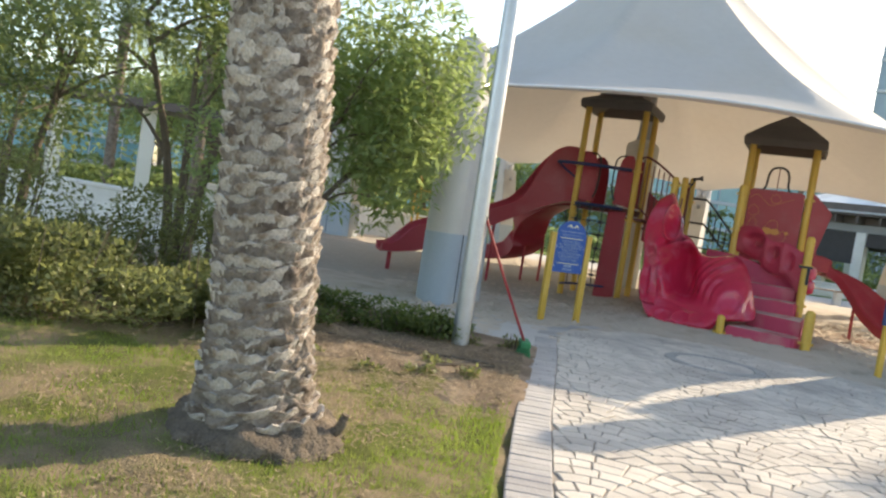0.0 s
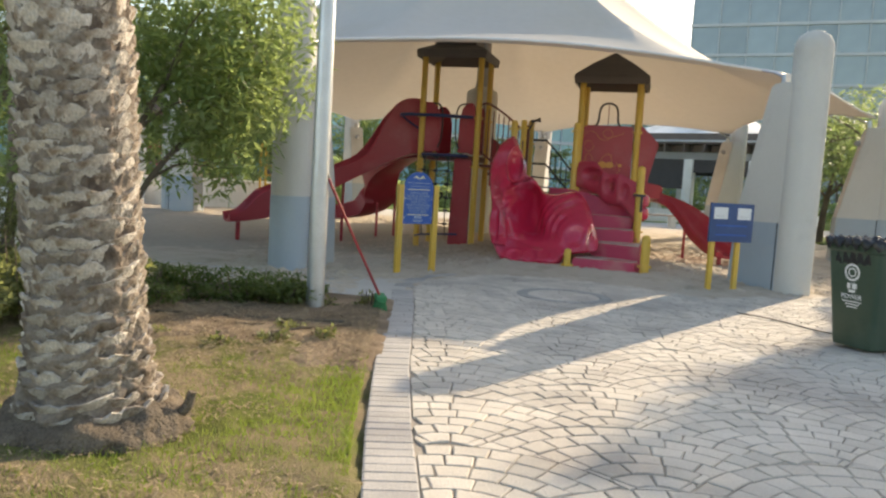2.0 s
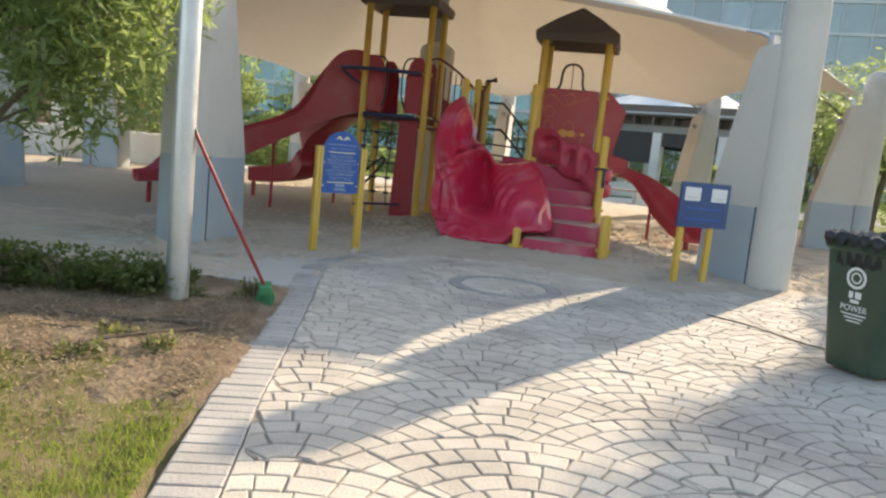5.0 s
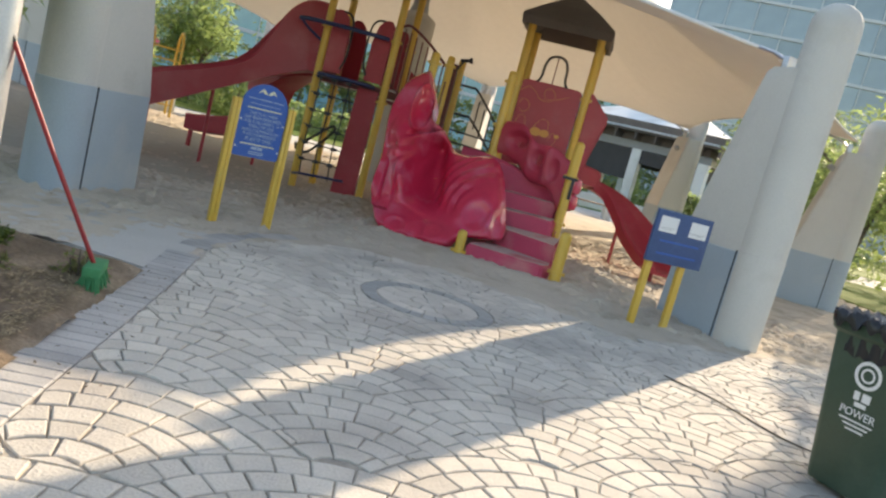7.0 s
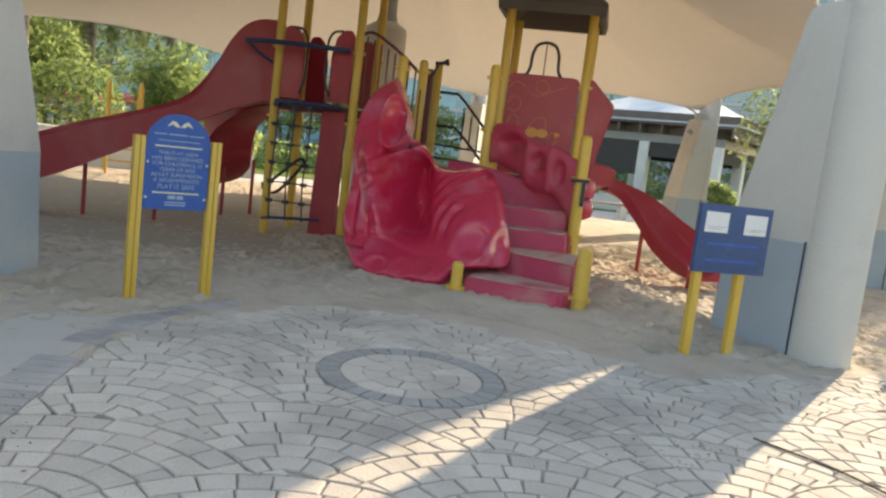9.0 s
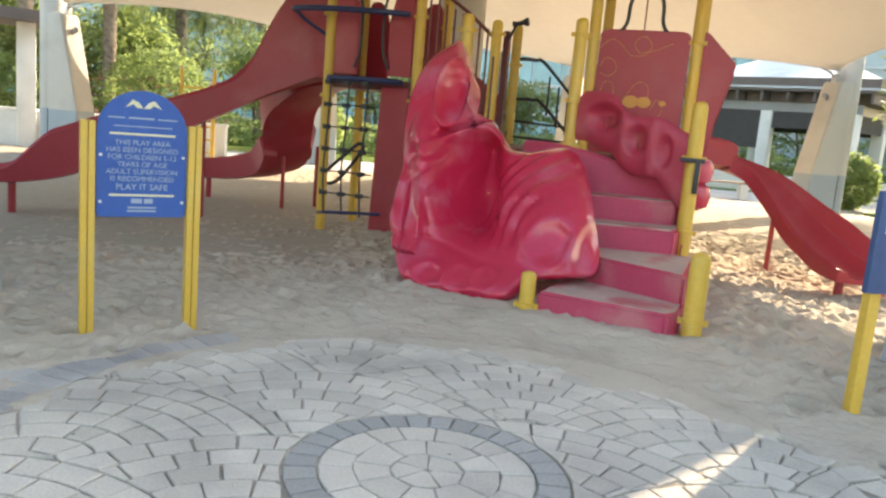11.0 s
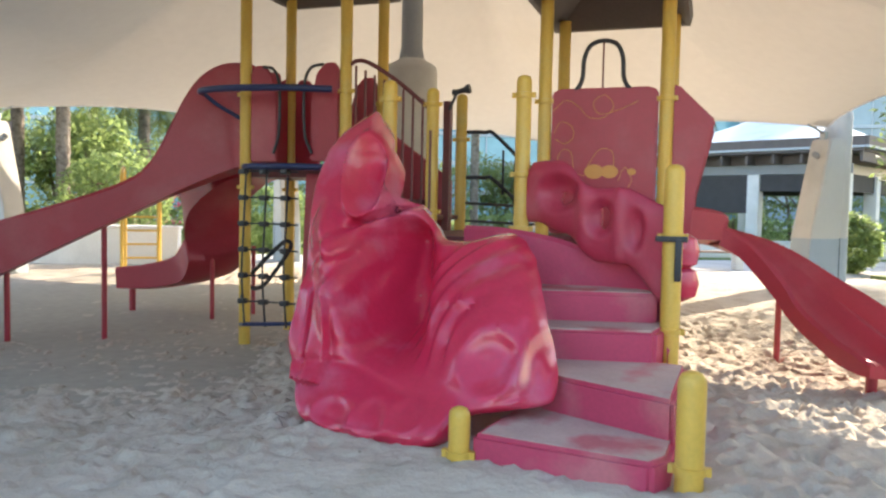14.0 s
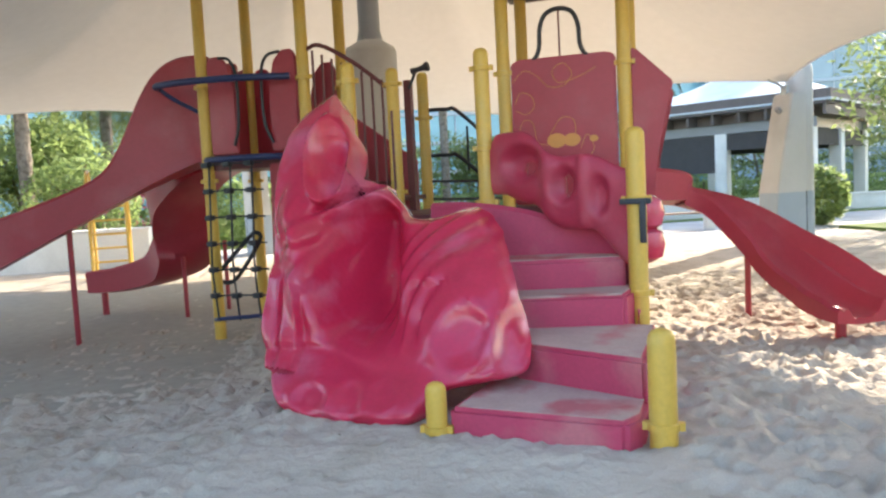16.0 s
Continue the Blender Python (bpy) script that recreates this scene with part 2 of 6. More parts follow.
# ground, paving, sand
RING = Vector((3.37, 8.93))
BED = [(-0.95, -8.0), (0.40, 3.0), (0.50, 4.0), (0.68, 5.4), (0.93, 6.95), (1.10, 8.05)]


def bed_edge(y):
    """x of the edge between the planted bed and the border stones."""
    for (x0, y0), (x1, y1) in zip(BED, BED[1:]):
        if y <= y1:
            return x0 + (x1 - x0) * (y - y0) / (y1 - y0)
    return BED[-1][0] + 0.13 * (y - BED[-1][1])


def paved(x, y):
    """How far inside the paving a point lies."""
    apron = 1.87 - (Vector((x, y)) - RING).length
    strip = min(x - bed_edge(y) - 0.27, 9.0 - y) if x < 5.5 else min(12.0 - x, 9.15 + 0.12 * (x - 5.5) - y)
    return max(apron, strip)


def sand_height(x, y):
    d = paved(x, y)
    if d > -0.02:
        spill = 0.004 + 0.022 * nz(x * 2.2, y * 2.2, 8) + 0.008 * nz(x * 7, y * 7, 8) + 0.03 * ease(3.4, 4.6, x) * ease(9.2, 10.2, y) - 0.11 * max(0.0, d)
        return spill if d < 0.9 and y > 9.4 else -0.07
    rise = ease(0.0, 2.2, -d)
    near = ease(3.2, 0.7, math.hypot(x - 5.0, y - 11.7))
    h = -0.006 + 0.022 * rise + 0.085 * near * ease(0.0, 0.8, -d)
    h -= 0.13 * ease(3.5, 2.6, x) * ease(11.3, 14.5, y) * ease(24.4, 21.5, y)
    h += 0.022 * nz(x * 1.3, y * 1.3, 3) * rise + rise * (0.020 * nz(x * 3.5, y * 3.5, 9) - 0.07 * max(0.0, nz(x * 4.6, y * 4.6, 5) - 0.10) - 0.06 * max(0.0, nz(x * 8.5, y * 8.5, 25) - 0.05) + 0.02 * nz(x * 13, y * 13, 5))
    return h


ground_bm = bmesh.new()
prism(ground_bm, [(-400, -300), (400, -300), (400, 500), (-400, 500)], -1.0, -0.10)
solid("ground", ground_bm, M_GROUND, "pale sandy ground reaching to the horizon", "ground", kind="structure", smooth=False)

xs = np.concatenate([np.arange(-12, -1, 0.2), np.arange(-1, 9.5, 0.032), np.arange(9.5, 16, 0.25)])
ys = np.concatenate([np.arange(8.6, 14.0, 0.032), np.arange(14.0, 17.5, 0.05), np.arange(17.5, 25.4, 0.14)])
relief = np.array([[sand_height(x, y) for x in xs] for y in ys])
tread = random.Random(77)
gx, gy = np.meshgrid(xs, ys)
for _ in range(3400):
    cx, cy = tread.uniform(-0.6, 9.3), tread.uniform(9.6, 17.0)
    i0, i1 = np.searchsorted(xs, [cx - 0.26, cx + 0.26])
    j0, j1 = np.searchsorted(ys, [cy - 0.26, cy + 0.26])
    if paved(cx, cy) > -0.25 or i1 - i0 < 3 or j1 - j0 < 3:
        continue
    turn, la, lb = tread.uniform(0, 3.14), tread.uniform(0.055, 0.125), tread.uniform(0.035, 0.06)
    dx, dy = gx[j0:j1, i0:i1] - cx, gy[j0:j1, i0:i1] - cy
    q = np.hypot((dx * math.cos(turn) + dy * math.sin(turn)) / la, (dy * math.cos(turn) - dx * math.sin(turn)) / lb)
    deep = tread.uniform(0.012, 0.034) * (0.35 if math.hypot(cx - 4.3, cy - 11.0) < 1.2 else 1.0)
    relief[j0:j1, i0:i1] += deep * (0.45 * np.exp(-((q - 1.35) / 0.35) ** 2) - np.exp(-(q / 0.85) ** 4))
sand = new("sand_pit", grid_mesh("sand_pit", [[(x, y, float(relief[j, i])) for i, x in enumerate(xs)] for j, y in enumerate(ys)], M_SAND))
tagged(sand, "beige play sand trodden full of footprints", "sand", kind="structure")

base_bm = bmesh.new()
nseg = 40
apron_line = [(RING.x + 1.87 * math.cos(a), RING.y + 1.87 * math.sin(a)) for a in [radians(0 + 165 * k / nseg) for k in range(nseg + 1)]]
prism(base_bm, [(-1.0, -8), (12, -8), (12, 9.9), (5.5, 9.15)] + apron_line + [(1.20, 8.9), (0.98, 7.0), (0.70, 5.4), (0.51, 4.0), (0.41, 3.0)], -0.12, -0.012)
slab = solid("pavement", base_bm, M_JOINT, "pale stamped concrete paving in a fan pattern, dusted with sand", "paving", kind="structure", smooth=False)

path_bm = bmesh.new()
prism(path_bm, [(-9, 11.5), (-9, 13.2), (-0.6, 10.75), (0.9, 10.25), (1.52, 9.9), (1.42, 9.1), (1.18, 8.3), (0.3, 8.75), (-2, 9.6)], -0.12, -0.002)
solid("pavement", path_bm, M_PATH, "pale concrete footpath between planting bed and sand", "path", kind="structure", smooth=False)
far_bm = bmesh.new()
prism(far_bm, [(-60, 24.6), (60, 25.6), (60, 31), (-60, 30)], -0.12, -0.02)
solid("pavement", far_bm, M_PATH, "sunlit pale footpath behind the play area", "path", kind="structure", smooth=False)

# lawn and soil of the near bed
bed_rows = []
for y in np.arange(-6, 9.4, 0.09):
    e = bed_edge(y) if y < 8.2 else bed_edge(8.2) - (y - 8.2) * 2.2
    bed_rows.append([(e - s, y, 0.0 + 0.03 * nz(s * 2, y * 2, 1) + 0.03 * nz(s * 6, y * 6, 2) + 0.05 * ease(0.0, 1.5, s) - 0.035 * ease(0.12, -0.05, s)) for s in [-0.06, -0.03] + [0.06 * k for k in range(42)] + [2.7 + 0.5 * k for k in range(24)]])
bed = new("lawn", grid_mesh("lawn", bed_rows, M_LAWN))
tagged(bed, "patchy half-dry lawn with bare brown earth", "lawn", kind="structure")

# bare soil over the upper part of the bed
soil_rows = []
for y in np.arange(4.4, 9.3, 0.06):
    e = bed_edge(y) if y < 8.2 else bed_edge(8.2) - (y - 8.2) * 2.2
    row = []
    for s in [-0.05] + [0.06 * k for k in range(60)]:
        mask = ease(4.9, 5.9, y - 0.30 * s + 0.5 * nz(s * 1.6, y * 1.6, 12) + 0.25 * nz(s * 5, y * 5, 13)) * ease(4.2, 2.6, s)
        row.append((e - s, y, -0.045 + 0.075 * mask + 0.05 * ease(0.0, 1.5, s) + 0.030 * nz(s * 3, y * 3, 14) + 0.022 * nz(s * 9, y * 9, 15) - 0.02 * ease(0.12, -0.05, s)))
    soil_rows.append(row)
tagged(new("soil", grid_mesh("soil", soil_rows, M_SOIL)), "bare crumbly brown earth with roots", "soil", kind="structure")

# canopy and its pillars
TENT, TENT_R, TENT_Z = Vector((4.6, 19.4)), 9.35, 3.3
CORNERS = [TENT + TENT_R * Vector((math.cos(radians(a)), math.sin(radians(a)))) for a in range(242, 602, 45)]
TIPS = list(CORNERS)
CORNERS[0], CORNERS[1] = Vector((-0.01, 10.70)), Vector((7.15, 9.90))


def canopy_rows():
    rows = []
    for k in range(26):
        s = k / 25
        row = []
        for c in range(8):
            a, b = TIPS[c], TIPS[(c + 1) % 8]
            for q in range(12):
                t = q / 12
                flat = a.lerp(b, t)
                sag = 4 * t * (1 - t)
                inset = (flat - TENT) * (1 - 0.049 * sag ** 0.7) * 0.968
                edge = Vector((inset.x, inset.y, TENT_Z - 0.05 + 0.28 * sag))
                rad = 0.035 + 0.965 * s
                rise = 5.2 * (1 - s) ** 1.75
                row.append((TENT.x + edge.x * rad, TENT.y + edge.y * rad, edge.z * s + (TENT_Z + 0.3) * (1 - s) + rise - 0.10 * math.sin(math.pi * s) * sag))
        rows.append(row)
    return rows


canopy = thing("shade_canopy", pose(TENT.x, TENT.y, 0), "beige fabric tent canopy stretched over the playground", "canopy")
sheet = new("fabric", grid_mesh("fabric", [[(x - TENT.x, y - TENT.y, z) for x, y, z in row] for row in canopy_rows()], M_FABRIC, close=True))
sheet.parent = canopy
rim = canopy_rows()[-1]
bm = bmesh.new()
tube(bm, [(x - TENT.x, y - TENT.y, z) for x, y, z in rim + rim[:1]], 0.022, 6, caps=False)
part("edge_cable", bm, M_WHITE, canopy)
bm = bmesh.new()
revolve(bm, [(0.40, -0.1), (0.40, 3.55), (0.37, 3.62), (0.2, 3.72), (0.16, 3.9), (0.155, 8.6), (0.02, 8.7)], 24)
part("mast", bm, M_PLASTER, canopy)
bm = bmesh.new()
revolve(bm, [(0.20, 3.725), (0.165, 3.9), (0.16, 8.4), (0.05, 8.45)], 20)
part("mast_pipe", bm, M_GREYPAINT, canopy, "grey steel mast pipe")


def pillar(c):
    """A rounded column with a battered fin towards the play area and a painted base."""
    p = CORNERS[c]
    inward = (TENT - p).normalized()
    turn = math.atan2(inward.y, inward.x)
    ob = thing("canopy_pillar", Matrix.Translation((p.x, p.y, 0)) @ Matrix.Rotation(turn, 4, "Z"), "tall pale concrete pillar with blue-grey painted base", "pillar", "pillars of the canopy")
    bm = bmesh.new()
    revolve(bm, [(0.26, -0.2), (0.26, 3.45), (0.25, 3.55), (0.20, 3.65), (0.11, 3.71), (0.02, 3.73)], 26, (-0.02, 0))
    part("column", bm, M_PLASTER, ob)
    bm = bmesh.new()
    side = [(-0.01, -0.2), (0.97, -0.2), (0.91, 1.0), (0.49, 2.9), (0.44, 3.0), (-0.01, 3.02)]
    prism(bm, side, -0.24, 0.24, Matrix(((1, 0, 0, 0), (0, 0, 1, 0), (0, 1, 0, 0), (0, 0, 0, 1))))
    bmesh.ops.bevel(bm, geom=list(bm.edges), offset=0.03, segments=2, affect="EDGES")
    part("fin", bm, M_PLASTER, ob)
    bm = bmesh.new()
    revolve(bm, [(0.264, -0.2), (0.264, 0.995), (0.26, 1.0)], 26, (-0.02, 0))
    part("column_band", bm, M_BLUEGREY if c not in (1,) else M_PLASTER, ob)
    bm = bmesh.new()
    prism(bm, [(-0.01, -0.2), (0.976, -0.2), (0.916, 1.0), (-0.01, 1.0)], -0.246, 0.246, Matrix(((1, 0, 0, 0), (0, 0, 1, 0), (0, 1, 0, 0), (0, 0, 0, 1))))
    bmesh.ops.bevel(bm, geom=list(bm.edges), offset=0.02, segments=1, affect="EDGES")
    part("fin_band", bm, M_BLUEGREY, ob, "blue-grey painted base")
    for s in (-1, 1):
        bm = bmesh.new()
        box(bm, 0.095, 0.110, s * 0.242, s * 0.252, -0.1, 1.0)
        part("joint", bm, M_DARK, ob, "dark vertical joint", smooth=False)
    bm = bmesh.new()
    box(bm, 0.36, 0.44, -0.07, 0.07, 2.98, 3.16, 0.01)
    tube(bm, [(0.40, 0, 3.1), (0.62, 0, 3.2), (0.86, 0, 3.26)], 0.022, 8)
    part("cable_clamp", bm, M_STEEL, ob)
    bm = bmesh.new()
    revolve(bm, [(0.03, -0.08), (0.06, -0.05), (0.06, 0.06), (0.04, 0.08)], 12)
    for v in bm.verts:
        v.co = Matrix.Translation((0.59, 0, 2.66)) @ Matrix.Rotation(radians(60), 4, "Y") @ v.co
    part("floodlight", bm, M_GREYPAINT, ob, "small grey spotlight")
    return ob


for c in range(8):
    pillar(c)

# lamp pole in the bed
lamp = thing("lamp_post", pose(0.30, 7.42, 0), "slim galvanised steel pole set in the bed", "lamp post")
bm = bmesh.new()
revolve(bm, [(0.088, -0.2), (0.086, 0.5), (0.060, 6.5), (0.02, 6.52)], 20)
part("pole", bm, M_STEEL, lamp)

# the play structure
PLAY = Matrix.Translation((4.33, 11.52, 0)) @ Matrix.Rotation(radians(-25.8), 4, "Z")
play = thing("play_structure", PLAY, "large red and yellow playground tower with slides, net and moulded climber", "playground structure")
GU = [-3.545, -2.345, -1.385, -0.26, 0.845]
GV = [2.207, 3.28, 4.22]
DECK_L, DECK_M, DECK_R = 1.85, 1.20, 1.20


def post(u, v, top, r=0.062, dome=True, collars=()):
    bm = bmesh.new()
    cap = [(r, top - r * 0.9), (r * 0.94, top - r * 0.5), (r * 0.72, top - r * 0.16), (r * 0.35, top)] if dome else [(r, top)]
    revolve(bm, [(r, -0.25)] + cap, 18, (u, v))
    ob = part("post", bm, M_YELLOW, play)
    for z in collars:
        bm = bmesh.new()
        revolve(bm, [(r, z - 0.022), (r + 0.012, z - 0.018), (r + 0.012, z + 0.018), (r, z + 0.022)], 16, (u, v))
        box(bm, u + r, u + r + 0.035, v - 0.02, v + 0.02, z - 0.02, z + 0.02)
        box(bm, u - r - 0.035, u - r, v - 0.02, v + 0.02, z - 0.02, z + 0.02)
        part("clamp", bm, M_YELLOW, ob)
    return ob


for i in (0, 1):
    for j in (1, 2):
        post(GU[i], GV[j], 3.9, dome=False, collars=(1.62, 2.62))
for i in (3, 4):
    for j in (1, 2):
        post(GU[i], GV[j], 3.42, dome=False, collars=(1.05, 2.46))
post(GU[2], GV[0], 2.52, collars=(1.05, 1.75, 2.36))
post(GU[3] + 0.05, GV[0], 2.52, collars=(1.28, 1.72, 2.36))
post(GU[2], GV[1], 2.62, collars=(1.4, 2.46))
post(GU[2], GV[2], 2.70, collars=(2.2,))
post(GU[3], GV[2] + 1.07, 2.1, collars=(1.6,))
post(1.01, 1.54, 1.76, r=0.066, collars=(0.62, 1.27))
post(1.19, 0.0, 0.66, r=0.070, collars=(0.17,))
post(0.0, 0.0, 0.36, r=0.058, collars=(0.10,))


def deck(u0, u1, v0, v1, z):
    bm = bmesh.new()
    box(bm, u0, u1, v0, v1, z - 0.05, z, 0.01)
    box(bm, u0 + 0.01, u1 - 0.01, v0 + 0.01, v1 - 0.01, z - 0.12, z - 0.05)
    part("deck", bm, M_RAIL, play, "dark coated platform deck")


deck(GU[0], GU[1], GV[1], GV[2], DECK_L)
deck(GU[2], GU[3], GV[0], GV[2], DECK_M)
deck(GU[3] + 0.004, GU[4], GV[1], GV[2], DECK_R)
for k in range(3):
    bm = bmesh.new()
    z = DECK_M + (k + 1) * 0.1625
    a = GU[2] - k * (1.0725 / 3)
    box(bm, a - 1.0725 / 3, a - 0.004, GV[1] + 0.06, GV[2] - 0.06, z - 0.05, z, 0.008)
    part("stair_tread", bm, M_RAIL, play)

# roofs


def roof(u, v, half, z_eave, z_top, ridge=0.0):
    bm = bmesh.new()
    prof = [(half, z_eave - 0.14), (half + 0.02, z_eave - 0.02), (half + 0.005, z_eave + 0.03), (half * 0.55, (z_eave + z_top) / 2 + 0.02), (ridge + 0.02, z_top)]
    rings = []
    for h, z in prof:
        g = max(h, ridge + 0.02)
        w = h if not ridge else h * 0.92
        rings.append([bm.verts.new((u + sx * g, v + sy * w, z)) for sx, sy in ((-1, -1), (1, -1), (1, 1), (-1, 1))])
    for a, b in zip(rings, rings[1:]):
        for k in range(4):
            bm.faces.new((a[k], a[(k + 1) % 4], b[(k + 1) % 4], b[k]))
    bm.faces.new(rings[-1])
    low = [bm.verts.new((q.co.x * 0.94 + u * 0.06, q.co.y * 0.94 + v * 0.06, z_eave - 0.13)) for q in rings[0]]
    up = bm.verts.new((u, v, z_top - 0.06))
    for k in range(4):
        bm.faces.new((rings[0][(k + 1) % 4], rings[0][k], low[k], low[(k + 1) % 4]))
        bm.faces.new((low[(k + 1) % 4], low[k], up))
    part("roof", bm, M_BROWN, play, "dark brown moulded plastic roof", smooth=False)


roof((GU[3] + GU[4]) / 2, (GV[1] + GV[2]) / 2, 0.70, 3.50, 4.05)
roof((GU[0] + GU[1]) / 2, (GV[1] + GV[2]) / 2, 0.72, 3.95, 4.25, ridge=0.42)

# slides


def slide(name, centre, half, wall, floor_lanes=1, label="", z_lift=0.0):
    """A moulded chute swept along a line; wall: side height from start to end."""
    line = spline(centre, 10)
    n = len(line)
    rows = []
    for k, p in enumerate(line):
        d = line[min(k + 1, n - 1)] - line[max(k - 1, 0)]
        side = Vector((d.y, -d.x, 0)).normalized()
        up = side.cross(d.normalized()).normalized()
        if up.z < 0:
            up = -up
        s = k / (n - 1)
        h = wall(s)
        prof = [(-half - 0.05, -0.02), (-half - 0.06, h), (-half - 0.03, h + 0.03), (-half, h), (-half + 0.05, 0.09), (-half + 0.13, 0.01)]
        if floor_lanes == 2:
            prof += [(-0.14, 0.0), (-0.06, 0.05), (-0.03, 0.13), (0.0, 0.15), (0.03, 0.13), (0.06, 0.05), (0.14, 0.0)]
        else:
            prof += [(-0.1, -0.01), (0.1, -0.01)]
        prof += [(half - 0.13, 0.01), (half - 0.05, 0.09), (half, h), (half + 0.03, h + 0.03), (half + 0.06, h), (half + 0.05, -0.02), (half * 0.5, -0.05), (-half * 0.5, -0.05)]
        rows.append([p + side * a + up * b for a, b in prof])
    me = grid_mesh(name, rows, M_RED, close=True)
    bm = bmesh.new()
    bm.from_mesh(me)
    bm.verts.ensure_lookup_table()
    m = len(rows[0])
    bm.faces.new([bm.verts[q] for q in range(m)])
    bm.faces.new([bm.verts[len(bm.verts) - m + q] for q in range(m)][::-1])
    return part(name, bm, M_RED, play, label)


slide("slide", [(-3.55, 3.76, 1.86), (-3.95, 3.72, 1.84), (-4.5, 3.42, 1.60), (-5.08, 2.92, 1.22), (-5.7, 2.33, 0.78), (-6.2, 1.83, 0.45), (-6.55, 1.50, 0.34), (-6.85, 1.22, 0.31)], 0.27,
      lambda s: (0.32 + 0.76 * ease(0.36, 0.10, s) + 0.13 * ease(0.35, 0.6, s) * ease(1.0, 0.8, s) + 0.04 * math.sin(11 * s)) * (1 - 0.62 * ease(0.72, 0.96, s)), label="long wavy red plastic slide")
slide("slide", [(-3.58, 4.08, 1.82), (-4.1, 4.14, 1.72), (-4.58, 4.28, 1.42), (-4.82, 4.48, 1.06), (-4.95, 4.72, 0.70), (-5.3, 4.90, 0.43), (-5.9, 4.92, 0.30), (-6.45, 4.85, 0.27)], 0.31,
      lambda s: 0.50 - 0.26 * s + 0.65 * ease(0.25, 0.05, s), label="curved red plastic slide")
slide("slide", [(0.55, 3.70, 1.225), (0.90, 3.80, 1.22), (1.218, 4.00, 1.18), (1.683, 3.98, 1.03), (2.152, 3.753, 0.67), (2.504, 3.385, 0.37), (2.70, 3.14, 0.245), (2.84, 2.965, 0.215)], 0.455,
      lambda s: 0.12 + 0.15 * ease(0.40, 0.05, s) - 0.05 * ease(0.86, 1.0, s), 2, label="double red plastic slide with a ridge between lanes")
for u, v, top in ((-5.08, 2.86, 1.2), (-5.80, 2.24, 0.72), (-6.68, 1.38, 0.32), (-4.96, 4.65, 0.9), (-4.75, 5.3, 0.86), (-6.45, 4.86, 0.33), (1.92, 4.25, 0.80), (2.53, 3.02, 0.19), (2.96, 3.25, 0.19)):
    bm = bmesh.new()
    tube(bm, [(u, v, -0.3), (u, v, top)], 0.030 if top > 0.5 else 0.045, 10)
    part("slide_leg", bm, M_RED, play)


def board(poly, u_axis=True, at=0.0, thick=0.05):
    """A flat moulded panel: a polygon in (along, height), standing across v (or u)."""
    bm = bmesh.new()
    m = Matrix(((1, 0, 0, 0), (0, 0, 1, at), (0, 1, 0, 0), (0, 0, 0, 1))) if u_axis else Matrix(((0, 0, 1, at), (1, 0, 0, 0), (0, 1, 0, 0), (0, 0, 0, 1)))
    prism(bm, poly, -thick / 2, thick / 2, m)
    bmesh.ops.bevel(bm, geom=list(bm.edges), offset=min(0.015, thick * 0.3), segments=2, affect="EDGES")
    return bm


part("panel", board([(GU[3] + 0.07, 1.22), (GU[4] - 0.07, 1.22), (GU[4] - 0.07, 2.53), (GU[4] - 0.14, 2.57), (GU[3] + 0.14, 2.57), (GU[3] + 0.07, 2.53)], True, GV[1], 0.05), M_RED, play, "red play panel with scratched drawings")
for v in (GV[1] + 0.04, GV[2]):
    part("slide_hood", board([(GU[4] + 0.05, 1.15), (GU[4] + 0.24, 1.20), (GU[4] + 0.27, 1.60), (GU[4] + 0.42, 2.26), (GU[4] + 0.10, 2.58), (GU[4] + 0.05, 2.58)], True, v, 0.05), M_RED, play)
part("panel", board([(GV[1] + 0.07, 1.22), (GV[2] - 0.07, 1.22), (GV[2] - 0.07, 2.2), (GV[1] + 0.07, 2.2)], False, GU[3], 0.04), M_RED, play)
part("panel", board([(GU[1] - 0.52, -0.15), (GU[1] - 0.09, -0.15), (GU[1] - 0.09, 1.78), (GU[1] - 0.46, 1.78)], True, GV[1] + 0.02, 0.05), M_RED, play, "dark red board under the deck")
part("panel", board([(GV[1] + 0.07, 1.88), (GV[2] - 0.07, 1.88), (GV[2] - 0.07, 2.8), (GV[1] + 0.07, 2.8)], False, GU[0] - 0.01, 0.04), M_RED, play)
for u0, u1, flip in ((GU[0] + 0.07, GU[0] + 0.40, False), (GU[1] - 0.40, GU[1] - 0.07, True)):
    for v in (GV[1], GV[2]):
        a, b = (u0, u1) if not flip else (u1, u0)
        w = b - a
        part("panel", board([(a, 1.90), (a + w, 1.90), (a + w, 2.55), (a + 0.8 * w, 2.82), (a + 0.5 * w, 2.92), (a + 0.15 * w, 2.92), (a, 2.84)], True, v, 0.045), M_RED, play)
    c = u1 if not flip else u0
    s = 1 if not flip else -1
    bm = bmesh.new()
    tube(bm, spline([(c - 0.16 * s, GV[1] - 0.04, 2.90), (c - 0.02 * s, GV[1] - 0.06, 2.86), (c + 0.05 * s, GV[1] - 0.06, 2.68), (c + 0.045 * s, GV[1] - 0.06, 2.2), (c - 0.03 * s, GV[1] - 0.04, 1.98)], 6), 0.017, 8)
    part("grab_loop", bm, M_BLACKMETAL, play)

